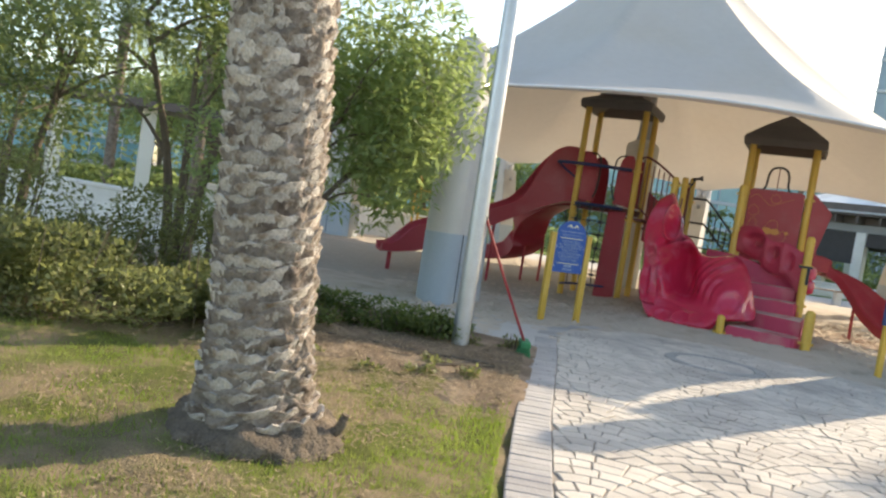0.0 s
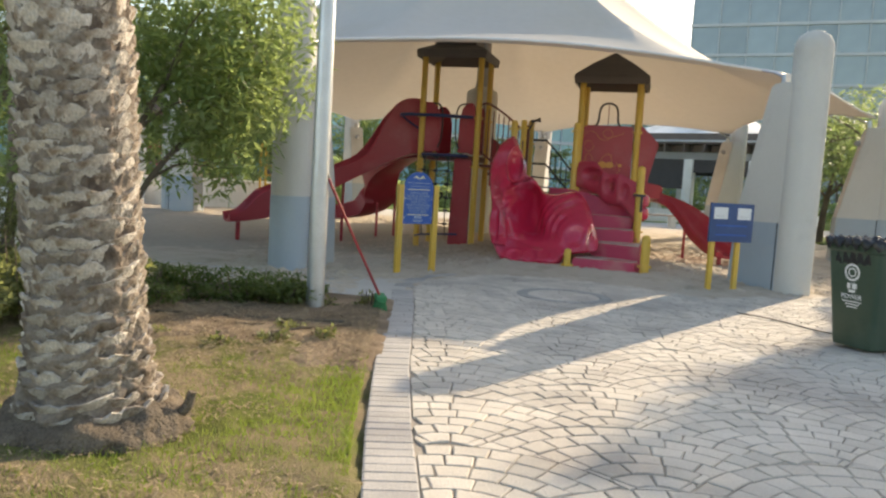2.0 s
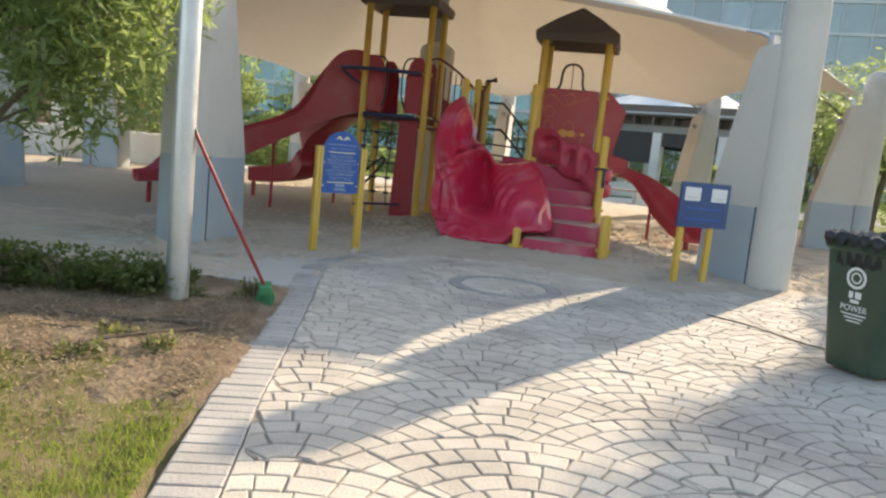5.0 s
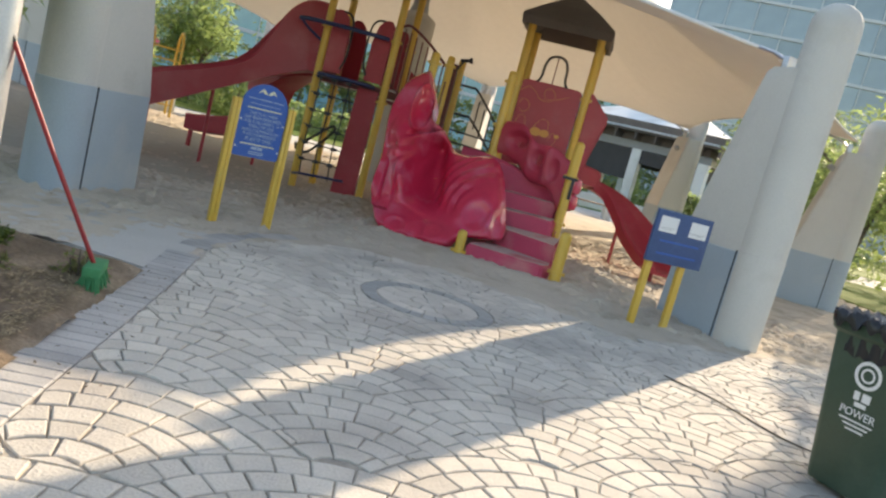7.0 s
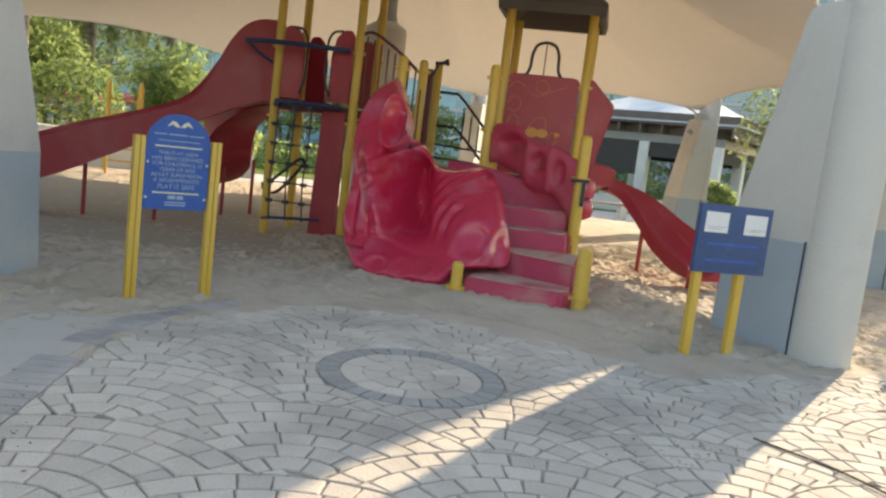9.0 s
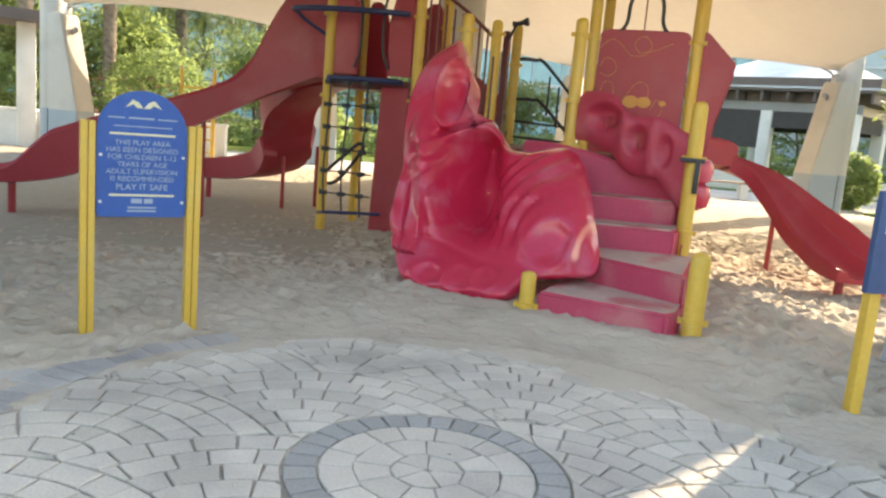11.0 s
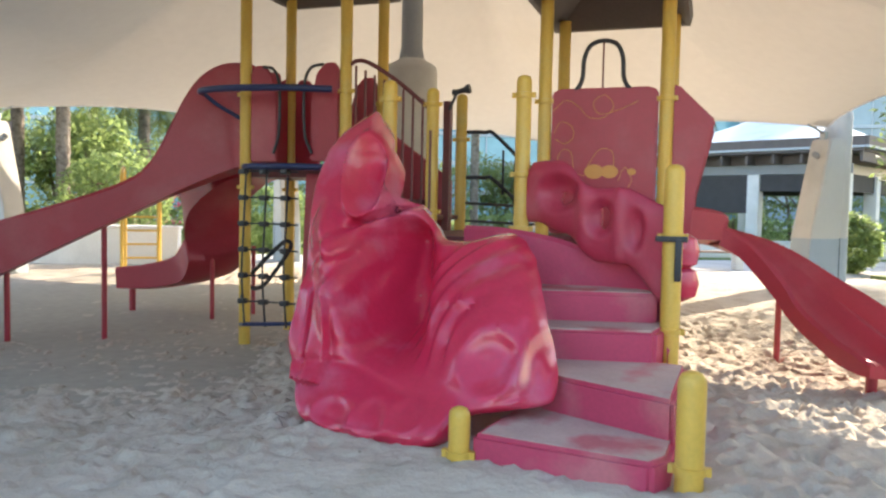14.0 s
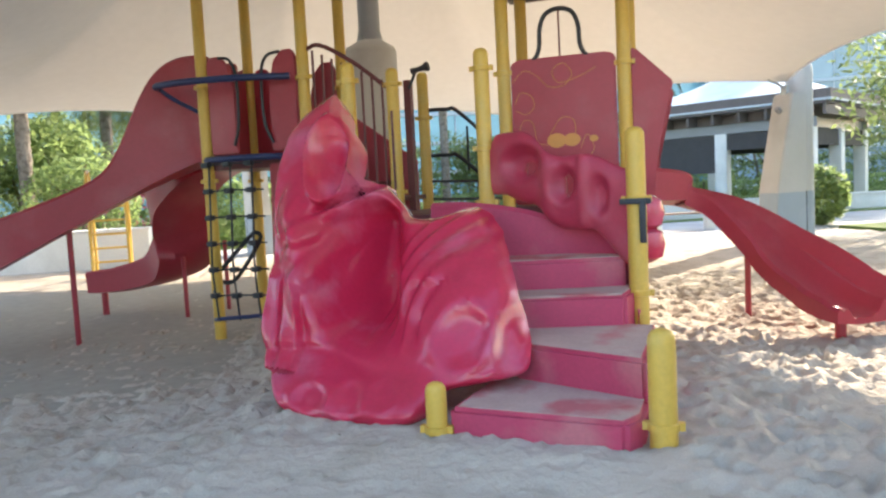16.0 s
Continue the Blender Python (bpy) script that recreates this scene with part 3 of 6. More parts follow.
# drawings and the arch over the right-hand panel
for pts in ([(-0.18, 2.36), (-0.06, 2.46), (0.06, 2.40), (0.16, 2.30), (0.30, 2.30), (0.38, 2.40), (0.30, 2.50), (0.20, 2.44), (0.25, 2.33), (0.42, 2.36), (0.60, 2.44)],
            [(-0.16, 2.16), (-0.10, 2.26), (0.0, 2.22), (0.02, 2.12), (-0.06, 2.06), (-0.15, 2.10)],
            [(-0.16, 1.72), (-0.10, 1.98), (0.0, 1.98), (0.04, 1.80), (0.14, 1.76)],
            [(0.14, 1.82), (0.26, 2.0), (0.38, 1.98), (0.40, 1.82)], [(0.44, 1.72), (0.50, 1.84), (0.56, 1.72), (0.50, 1.62)]):
    bm = bmesh.new()
    tube(bm, [(u, GV[1] - 0.026, z) for u, z in [(p.x, p.y) for p in spline([(a, b, 0) for a, b in pts], 5)]], 0.0032, 5)
    part("drawn_line", bm, M_ORANGE, play, "thin ochre line drawing")
for u, w in ((0.22, 0.09), (0.36, 0.08), (0.56, 0.04)):
    bm = bmesh.new()
    poly = [(u + w * math.cos(2 * math.pi * k / 14), 1.80 + w * 0.75 * math.sin(2 * math.pi * k / 14)) for k in range(14)]
    prism(bm, poly, 0.024, 0.030, Matrix(((1, 0, 0, 0), (0, 0, -1, GV[1]), (0, 1, 0, 0), (0, 0, 0, 1))))
    part("drawn_spot", bm, M_ORANGE, play, "ochre painted spot", smooth=False)
bm = bmesh.new()
c = (GU[3] + GU[4]) / 2 - 0.02
arch = [(0.25, 2.55), (0.21, 2.60), (0.185, 2.68), (0.175, 2.84), (0.12, 2.96)]
tube(bm, spline([(c - q, GV[1], z) for q, z in arch] + [(c, GV[1], 3.0)] + [(c + q, GV[1], z) for q, z in arch[::-1]], 6), 0.021, 10)
part("arch_rail", bm, M_BLACKMETAL, play, "dark arched pipe")
bm = bmesh.new()
tube(bm, [(c, GV[1], 2.55), (c, GV[1], 2.99)], 0.009, 6)
part("arch_rod", bm, M_RAIL, play)

# net climber on the front of the tall tower
arc = [(-3.93, 3.05), (-3.86, 2.93), (-3.6, 2.85), (-3.2, 2.86), (-2.8, 2.95), (-2.42, 3.12)]
for z, r in ((2.62, 0.035), (1.83, 0.035)):
    bm = bmesh.new()
    pts = [(u, v, z) for u, v in arc] if z > 2 else [(-3.48, 3.22, z), (-3.42, 3.08, z), (-3.2, 3.0, z), (-2.85, 3.0, z), (-2.6, 3.1, z), (-2.52, 3.22, z)]
    tube(bm, spline(pts, 6), r, 10)
    part("hoop", bm, M_NAVY, play, "navy coated hoop pipe")
bm = bmesh.new()
tube(bm, spline([(-3.93, 3.05, 2.62), (-3.80, 3.12, 2.50), (-3.60, GV[1], 2.36)], 5), 0.022, 8)
part("net_bar", bm, M_NAVY, play)
bm = bmesh.new()
tube(bm, [(-3.56, GV[1] - 0.05, 0.12), (-3.35, 2.98, 0.17), (-3.0, 2.95, 0.2), (-2.6, 3.05, 0.22)], 0.022, 8)
part("net_bar", bm, M_NAVY, play)
for k in range(3):
    u = -3.36 + 0.25 * k
    bm = bmesh.new()
    tube(bm, spline([(u, 3.02, 1.85), (u + 0.03, 2.93, 1.2), (u - 0.01, 2.96, 0.7), (u + 0.02, 2.97, 0.16)], 5), 0.011, 6)
    part("net_rope", bm, M_BLACKMETAL, play)
for k in range(6):
    z = 0.42 + 0.27 * k
    bm = bmesh.new()
    tube(bm, [(-3.54, 3.2, z + 0.02), (-3.36, 2.95, z), (-3.1, 2.93, z + 0.01), (-2.72, 2.98, z)], 0.010, 6)
    for q in range(3):
        box(bm, -3.39 + 0.25 * q, -3.31 + 0.25 * q, 2.91, 2.99, z - 0.025, z + 0.03, 0.01)
    part("net_rung", bm, M_BLACKMETAL, play)
bm = bmesh.new()
tube(bm, spline([(-3.75, 3.55, 0.60), (-3.62, 3.45, 0.62), (-3.2, 3.4, 0.98), (-3.1, 3.42, 1.04), (-3.12, 3.5, 0.94), (-3.5, 3.58, 0.52), (-3.72, 3.6, 0.50), (-3.75, 3.55, 0.60)], 6), 0.024, 8, caps=False)
part("step_loop", bm, M_BLACKMETAL, play, "dark bent pipe step")

# barred rails of the inner stair, the spyglass and rear handrails
bm = bmesh.new()
tube(bm, spline([(GU[1] + 0.02, GV[1], 2.88), (GU[1] + 0.2, GV[1], 2.92), (GU[1] + 0.55, GV[1], 2.72), (GU[2] - 0.06, GV[1], 2.44)], 5), 0.022, 8)
part("top_rail", bm, M_RAIL, play, "maroon barred railing")
bm = bmesh.new()
tube(bm, [(GU[1] + 0.06, GV[1], 1.95), (GU[2] - 0.06, GV[1], 1.35)], 0.018, 8)
part("bottom_rail", bm, M_RAIL, play)
for k in range(9):
    t = (k + 0.5) / 9
    u = GU[1] + 0.06 + t * 0.95
    bm = bmesh.new()
    tube(bm, [(u, GV[1], 1.93 - 0.6 * t), (u, GV[1], 2.90 - 0.46 * t)], 0.013, 6)
    part("baluster", bm, M_RAIL, play)
part("panel", board([(GU[1] + 0.10, 1.25), (GU[2] - 0.10, 1.0), (GU[2] - 0.10, 1.75), (GU[1] + 0.10, 2.3)], True, GV[2], 0.04), M_RED, play)
bm = bmesh.new()
tube(bm, [(GU[2] - 0.0, GV[1] - 0.05, 1.25), (GU[2] + 0.0, GV[1] - 0.05, 2.2)], 0.018, 8)
part("railing", bm, M_RAIL, play)
bm = bmesh.new()
box(bm, GU[2] - 0.03, GU[2] + 0.04, GV[1] + 0.4, GV[1] + 0.5, 1.2, 2.55)
part("rail_upright", bm, M_RAIL, play)
bm = bmesh.new()
revolve(bm, [(0.035, -0.12), (0.05, -0.1), (0.035, -0.04), (0.04, 0.06), (0.065, 0.10), (0.065, 0.14)], 12)
for v in bm.verts:
    v.co = Matrix.Translation((GU[2] + 0.17, GV[1] + 0.35, 2.64)) @ Matrix.Scale(0.75, 4) @ Matrix.Rotation(radians(78), 4, "Y") @ v.co
tube(bm, [(GU[2] + 0.05, GV[1] + 0.35, 2.45), (GU[2] + 0.13, GV[1] + 0.35, 2.62)], 0.016, 6)
part("spyglass", bm, M_BLACKMETAL, play, "small dark play telescope")
for z in (2.28, 1.78):
    bm = bmesh.new()
    tube(bm, spline([(GU[2], GV[2], z), (GU[2] + 0.25, GV[2] + 0.05, z), (GU[2] + 0.4, GV[2] + 0.12, z - 0.06), (GU[3] - 0.2, GV[2] + 0.9, z - 0.72), (GU[3] - 0.15, GV[2] + 1.0, z - 0.78)], 5), 0.022, 8)
    part("handrail", bm, M_BLACKMETAL, play)
for k in range(5):
    t = 0.25 + 0.16 * k
    u, v = GU[2] + 0.25 + 0.65 * t, GV[2] + 0.05 + 0.9 * t
    bm = bmesh.new()
    tube(bm, [(u, v, 1.78 - 0.72 * t), (u, v, 2.28 - 0.72 * t)], 0.014, 6)
    part("baluster", bm, M_BLACKMETAL, play)
for z in (1.5, 1.3):
    bm = bmesh.new()
    tube(bm, [(GU[2] + 0.05, GV[2], z), (GU[3] - 0.05, GV[2] + 1.0, z - 0.05)], 0.016, 8)
    part("handrail", bm, M_BLACKMETAL, play)
bm = bmesh.new()
box(bm, 1.01 - 0.11, 1.01 + 0.10, 1.54 - 0.085, 1.54 - 0.06, 1.235, 1.275, 0.006)
box(bm, 1.03, 1.075, 1.54 - 0.10, 1.54 - 0.07, 0.97, 1.26, 0.01)
revolve(bm, [(0.068, 1.235), (0.078, 1.24), (0.078, 1.27), (0.068, 1.275)], 16, (1.01, 1.54))
part("strap", bm, M_BLACKMETAL, play, "dark metal strap and hook")

# the moulded climber at the front of the play structure


def climber_depth(u, z):
    """How far back the moulded face lies at a place across (u) and up (z)."""
    slope = 0.45 + 0.50 * ease(-1.25, -0.75, u)
    v = 0.24 + 0.25 * max(0.0, -0.35 - u) ** 1.4 + slope * max(0.0, z - 0.12) - 0.10 * ease(0.45, 0.0, z)
    v += 0.7 * max(0.0, z - 1.85) * ease(-0.6, -1.1, u)
    # hump, and the hollow between it and the upright fin
    v -= 0.36 * math.exp(-(((u - 0.02) / 0.46) ** 2 + ((z - 0.74) / 0.42) ** 2))
    mid = -0.70 - 0.36 * (z - 0.6)
    v += 0.44 * math.exp(-abs((u - mid) / 0.19) ** 2.4) * ease(0.36, 0.62, z) * ease(1.42, 1.15, z)
    # crest of the fin's inner edge
    v -= 0.13 * math.exp(-(((u - mid + 0.34) / 0.085) ** 2)) * ease(0.35, 0.7, z) * ease(1.45, 1.2, z)
    # lower roll with a groove above it
    v -= 0.09 * math.exp(-(((z - 0.18) / 0.13) ** 2)) * ease(0.2, -0.2, u)
    v += 0.026 * math.exp(-(((z - 0.36 - 0.06 * math.sin(4 * u)) / 0.03) ** 2)) * ease(-0.15, -0.5, u)
    # overlapping folds that run from the foot of the hollow up over the hump
    a = math.atan2(z - 0.50, -(u - 0.14))
    r = math.hypot((u - 0.14) * 0.88, z - 0.50) / (1 + 0.16 * max(0.0, a))
    fold = ease(0.34, 0.12, u) * ease(0.40, 0.56, z) * ease(-1.02, -0.86, u) * ease(1.40, 1.25, z)
    for k, edge in enumerate((0.335, 0.445, 0.545, 0.635, 0.715)):
        v += fold * (0.062 * ease(edge, edge + 0.026, r) - 0.046 * ease(edge + 0.02, edge + 0.11, r))
    # shallow crease across the shell, with a flatter face below
    line = z - 0.86 - 0.16 * u
    v += 0.030 * ease(0.03, -0.03, line) * ease(-0.55, -0.35, u) * ease(0.36, 0.2, u) * ease(0.40, 0.6, z)
    # ear-like hollow, brow crack and knobs on the fin
    e = ((u + 1.14) / 0.10) ** 2 + ((z - 1.68 + 0.5 * (u + 1.14)) / 0.23) ** 2
    v += 0.17 * math.exp(-e ** 2) - 0.085 * math.exp(-((e - 1.8) / 0.5) ** 2)
    e = ((u + 1.02) / 0.055) ** 2 + ((z - 1.66 + 0.3 * (u + 1.02)) / 0.20) ** 2
    v -= 0.09 * math.exp(-e ** 1.5)
    v += 0.15 * math.exp(-(((z - 1.38 - 0.55 * (u + 1.02)) / 0.020) ** 2)) * ease(-1.24, -1.14, u) * ease(-0.78, -0.90, u)
    for cu, cz, w, h, d in ((-1.18, 1.16, 0.10, 0.09, 0.10), (-1.02, 1.08, 0.07, 0.10, 0.10), (-1.30, 1.00, 0.08, 0.08, 0.08), (-1.10, 0.90, 0.06, 0.12, 0.11), (-1.38, 1.30, 0.10, 0.18, 0.09), (-1.08, 1.27, 0.07, 0.05, 0.09), (-0.92, 0.92, 0.05, 0.14, 0.07)):
        v -= d * math.exp(-((((u - cu) / w) ** 2 + ((z - cz) / h) ** 2) ** 1.8))
    # slab down the outer edge
    v -= 0.095 * ease(-1.085, -1.12, u + 0.10 * (z - 0.5)) * ease(0.285, 0.31, z) * ease(0.98, 0.86, z) * ease(-1.48, -1.42, u)
    v += 0.05 * math.exp(-(((u + 1.27 + 0.08 * (z - 0.5)) / 0.020) ** 2)) * ease(0.30, 0.36, z) * ease(0.92, 0.82, z)
    # round dent and flat facets low on the hump, dimples on the roll
    for cu, cz, w, h, d in ((0.05, 0.54, 0.15, 0.155, 0.055), (0.34, 0.50, 0.085, 0.19, 0.075), (-0.62, 0.18, 0.10, 0.08, 0.045), (-0.90, 0.17, 0.12, 0.07, 0.05), (-0.40, 0.22, 0.09, 0.06, 0.03)):
        q = ((u - cu) / w) ** 2 + ((z - cz) / h) ** 2
        v += d * math.exp(-q ** 2) - 0.30 * d * math.exp(-((q - 1.5) / 0.7) ** 2)
    v -= 0.03 * math.exp(-(((u - 0.20 - 0.25 * (z - 0.5)) / 0.03) ** 2)) * ease(0.30, 0.40, z) * ease(0.75, 0.62, z)
    return v + 0.022 * nz(u * 4, z * 4, 7) + 0.010 * nz(u * 9, z * 9, 2)


OUTLINE = [(-0.25, 0.0), (-0.45, -0.04), (-0.64, -0.05), (-0.90, -0.04), (-1.05, 0.0), (-1.16, 0.07), (-1.24, 0.17), (-1.36, 0.31), (-1.45, 0.48), (-1.50, 0.69), (-1.49, 0.88), (-1.53, 1.08), (-1.57, 1.23), (-1.62, 1.48), (-1.62, 1.69),
           (-1.57, 1.87), (-1.54, 2.01), (-1.47, 2.10), (-1.38, 2.17), (-1.31, 2.20), (-1.20, 2.08), (-1.07, 1.81), (-1.00, 1.55), (-0.93, 1.48), (-0.84, 1.42), (-0.72, 1.28), (-0.60, 1.20), (-0.40, 1.20), (-0.20, 1.25), (-0.08, 1.26), (0.04, 1.20),
           (0.17, 1.06), (0.30, 0.82), (0.38, 0.57), (0.43, 0.43), (0.40, 0.31), (0.16, 0.26), (-0.05, 0.22), (-0.13, 0.10)]
loop = spline([(u, z, 0) for u, z in OUTLINE + OUTLINE[:1]], 5)[:-1]
hub = Vector((-0.78, 0.78, 0))
RINGS = 110
rows = []
for k in range(RINGS + 1):
    s = 1 - (1 - k / RINGS) ** 1.25
    rows.append([])
    for q in loop:
        p = hub.lerp(q, max(0.004, s))
        back = 0.12 * max(0.0, (s - 0.90) / 0.10) ** 2.5
        rows[-1].append((p.x, climber_depth(p.x, p.y) + back, p.y))
for shift, off in ((0.985, 0.15), (0.955, 0.22), (0.90, 0.28)):
    rows.append([])
    for q in loop:
        p = hub.lerp(q, shift)
        rows[-1].append((p.x, climber_depth(q.x, q.y) + off, p.y))
bm = bmesh.new()
bm.from_mesh(grid_mesh("climber", rows, M_PINK, close=True))
part("climber", bm, M_PINK, play, "glossy pinkish-red moulded climbing shell with swept folds")

# winding steps beside it


def step(name, poly, z0, z1):
    bm = bmesh.new()
    prism(bm, poly, z0, z1)
    bmesh.ops.bevel(bm, geom=list(bm.edges), offset=0.025, segments=2, affect="EDGES")
    ob = part(name, bm, M_STEP, play)
    cx, cy = sum(p[0] for p in poly) / len(poly), sum(p[1] for p in poly) / len(poly)
    bm = bmesh.new()
    prism(bm, [(cx + (x - cx) * 0.93, cy + (y - cy) * 0.93) for x, y in poly], z1 - 0.01, z1 + 0.004)
    part("sandy_top", bm, M_DUST, ob, "sand lying on the tread", smooth=False)


step("step", [(0.07, 0.0), (1.02, -0.14), (1.10, 0.0), (1.14, 0.85), (0.2, 1.0)], -0.1, 0.22)
step("step", [(0.30, 0.66), (1.10, 0.26), (1.14, 1.3), (0.25, 1.4)], 0.1, 0.44)
step("step", [(0.12, 1.08), (0.94, 1.26), (1.05, 1.9), (0.0, 1.7)], 0.3, 0.65)
step("step", [(-0.10, 1.38), (0.92, 1.66), (0.75, 2.3), (-0.2, 2.2)], 0.5, 0.86)
# curved cheek that carries the steps
rows = []
cheek = spline([(-0.60, 1.95, 1.30), (-0.25, 1.86, 1.29), (0.15, 1.92, 1.22), (0.50, 1.98, 1.10), (0.80, 1.90, 1.02), (0.95, 1.72, 0.80), (1.02, 1.45, 0.50)], 7)
for p in cheek:
    rows.append([(p.x, p.y + 0.0, p.z - 0.85), (p.x - 0.01, p.y - 0.02, p.z - 0.03), (p.x, p.y + 0.02, p.z), (p.x + 0.03, p.y + 0.06, p.z - 0.03), (p.x + 0.03, p.y + 0.07, p.z - 0.55)])
bm = bmesh.new()
bm.from_mesh(grid_mesh("cheek", rows, M_STEP))
part("cheek", bm, M_STEP, play)

# rippled guard panel with hand holes between two posts
A, B = Vector((GU[3] + 0.12, GV[0] + 0.01, 0)), Vector((1.01, 1.60, 0))
NU, NZ = 72, 40
vs = []
across = (B - A).normalized()
out = Vector((across.y, -across.x, 0))
for a in range(NU + 1):
    s = a / NU
    zt = 1.80 - 0.20 * ease(0.26, 0.55, s) - 0.14 * ease(0.68, 0.98, s) + 0.012 * math.sin(9 * s) - 0.05 * ease(0.05, 0.0, s)
    zb = 1.35 - 0.08 * ease(0.08, 0.32, s) - 0.20 * ease(0.32, 0.58, s) - 0.25 * ease(0.74, 0.98, s)
    for b in range(NZ + 1):
        w = b / NZ
        z = zb + (zt - zb) * w
        bulge = 0.03 * (1 - abs(2 * w - 1) ** 6) + 0.030 * math.exp(-(((s - 0.47) / 0.05) ** 2)) + 0.022 * math.exp(-(((s - 0.70) / 0.03) ** 2))
        for cs, cz, rs, rz, d in ((0.27, 1.57, 0.145, 0.135, 0.085), (0.58, 1.39, 0.085, 0.13, 0.06), (0.80, 1.30, 0.060, 0.14, 0.05)):
            q = ((s - cs) / rs) ** 2 + ((z - cz) / rz) ** 2
            bulge -= d * math.exp(-q ** 2) - 0.008 * math.exp(-((q - 1.5) / 0.5) ** 2)
        p = A.lerp(B, s) + out * (bulge + 0.05 * math.sin(math.pi * s)) + Vector((0, 0, z))
        vs.append(tuple(p))
fs = []
for a in range(NU):
    for b in range(NZ):
        i = a * (NZ + 1) + b
        s, z = (a + 0.5) / NU, (vs[i][2] + vs[i + 1][2]) / 2
        if ((s - 0.30) / 0.060) ** 2 + ((z - 1.525) / 0.062) ** 2 < 1 or ((s - 0.59) / 0.040) ** 2 + ((z - 1.385) / 0.095) ** 2 < 1:
            continue
        fs.append((i, i + 1, i + NZ + 2, i + NZ + 1))
me = bpy.data.meshes.new("guard_panel")
me.from_pydata(vs, [], fs)
me.materials.append(M_GUARD)
me.polygons.foreach_set("use_smooth", [True] * len(me.polygons))
guard = new("guard_panel", me)
guard.parent = play
guard["label"] = "rippled red guard panel with hand holes"
sol = guard.modifiers.new("thickness", "SOLIDIFY")
sol.thickness, sol.offset = 0.045, 0
bm = bmesh.new()
for z, r in ((1.16, 0.13), (0.93, 0.13)):
    revolve(bm, [(r * 0.3, z - 0.13), (r * 0.85, z - 0.09), (r, z), (r * 0.85, z + 0.09), (r * 0.3, z + 0.13)], 14, (1.06, 1.82))
part("panel_end", bm, M_PINK, play)

# signs, bin, broom


def bar(bm, x0, x1, z0, z1, y, t=0.004):
    box(bm, x0, x1, y - t, y, z0, z1)


def words(text, size, mat, parent, x, z, y, name="lettering"):
    """Raised letters in the built-in font, standing upright and centred."""
    cu = bpy.data.curves.new(name, "FONT")
    cu.body, cu.size, cu.align_x, cu.extrude = text, size, "CENTER", 0.0015
    tmp = bpy.data.objects.new(name, cu)
    me = bpy.data.meshes.new_from_object(tmp)
    bpy.data.objects.remove(tmp)
    me.materials.clear()
    me.materials.append(mat)
    ob = new(name, me)
    ob.parent = parent
    ob.matrix_local = pose(x, y, z, 90, 0, 0)
    return ob


sign = thing("rules_sign", pose(1.755, 10.70, 0, 0, 0, 24.5), "blue arched playground notice between two yellow posts", "sign")
bm = bmesh.new()
outline = [(-0.235, 0.69), (0.235, 0.69), (0.25, 0.71), (0.25, 1.18)] + [(0.25 * math.cos(a), 1.18 + 0.245 * math.sin(a)) for a in [radians(10 * k) for k in range(1, 18)]] + [(-0.25, 1.18), (-0.25, 0.71)]
prism(bm, outline, -0.012, 0.012, Matrix(((1, 0, 0, 0), (0, 0, 1, 0), (0, 1, 0, 0), (0, 0, 0, 1))))
bmesh.ops.bevel(bm, geom=[e for e in bm.edges], offset=0.003, segments=1, affect="EDGES")
board_a = part("board", bm, M_BLUE, sign, "blue board with cream lettering", smooth=False)
for s in (-1, 1):
    bm = bmesh.new()
    for k in (-1, 1):
        box(bm, s * 0.295 + k * 0.021 - 0.018, s * 0.295 + k * 0.021 + 0.018, -0.035, 0.035, -0.2, 1.24, 0.004)
    box(bm, s * 0.295 - 0.03, s * 0.295 + 0.03, -0.02, 0.02, -0.2, 1.23)
    part("post", bm, M_YELLOW, sign, "yellow split post")
    for z in (0.78, 1.05):
        bm = bmesh.new()
        revolve(bm, [(0.009, 0), (0.009, 0.008), (0.004, 0.010)], 8)
        for q in bm.verts:
            q.co = Matrix.Translation((s * 0.228, -0.012, z)) @ Matrix.Rotation(radians(90), 4, "X") @ q.co
        part("bolt", bm, M_WHITE, board_a)
for z in (1.175, 0.82):
    bm = bmesh.new()
    bar(bm, -0.18, 0.18, z - 0.006, z + 0.006, -0.012)
    part("rule_line", bm, M_CREAM, board_a, "cream line", smooth=False)
for k, line in enumerate(("THIS PLAY AREA", "HAS BEEN DESIGNED", "FOR CHILDREN 5-12", "YEARS OF AGE", "ADULT SUPERVISION", "IS RECOMMENDED", "PLAY IT SAFE")):
    words(line, 0.042 if k < 6 else 0.050, M_LETTER, board_a, 0, 1.112 - 0.042 * k - (0.008 if k == 6 else 0), -0.0135)
for x0, x1, z0, z1 in ((-0.19, -0.10, 1.262, 1.270), (-0.08, 0.06, 1.262, 1.272), (0.08, 0.19, 1.262, 1.270), (-0.16, 0.16, 1.216, 1.222), (-0.06, 0.0, 0.772, 0.80), (0.01, 0.06, 0.772, 0.80), (-0.08, 0.08, 0.742, 0.752), (-0.08, 0.08, 0.722, 0.732)):
    bm = bmesh.new()
    bar(bm, x0, x1, z0, z1, -0.012, 0.003)
    part("lettering", bm, M_LETTER, board_a, smooth=False)
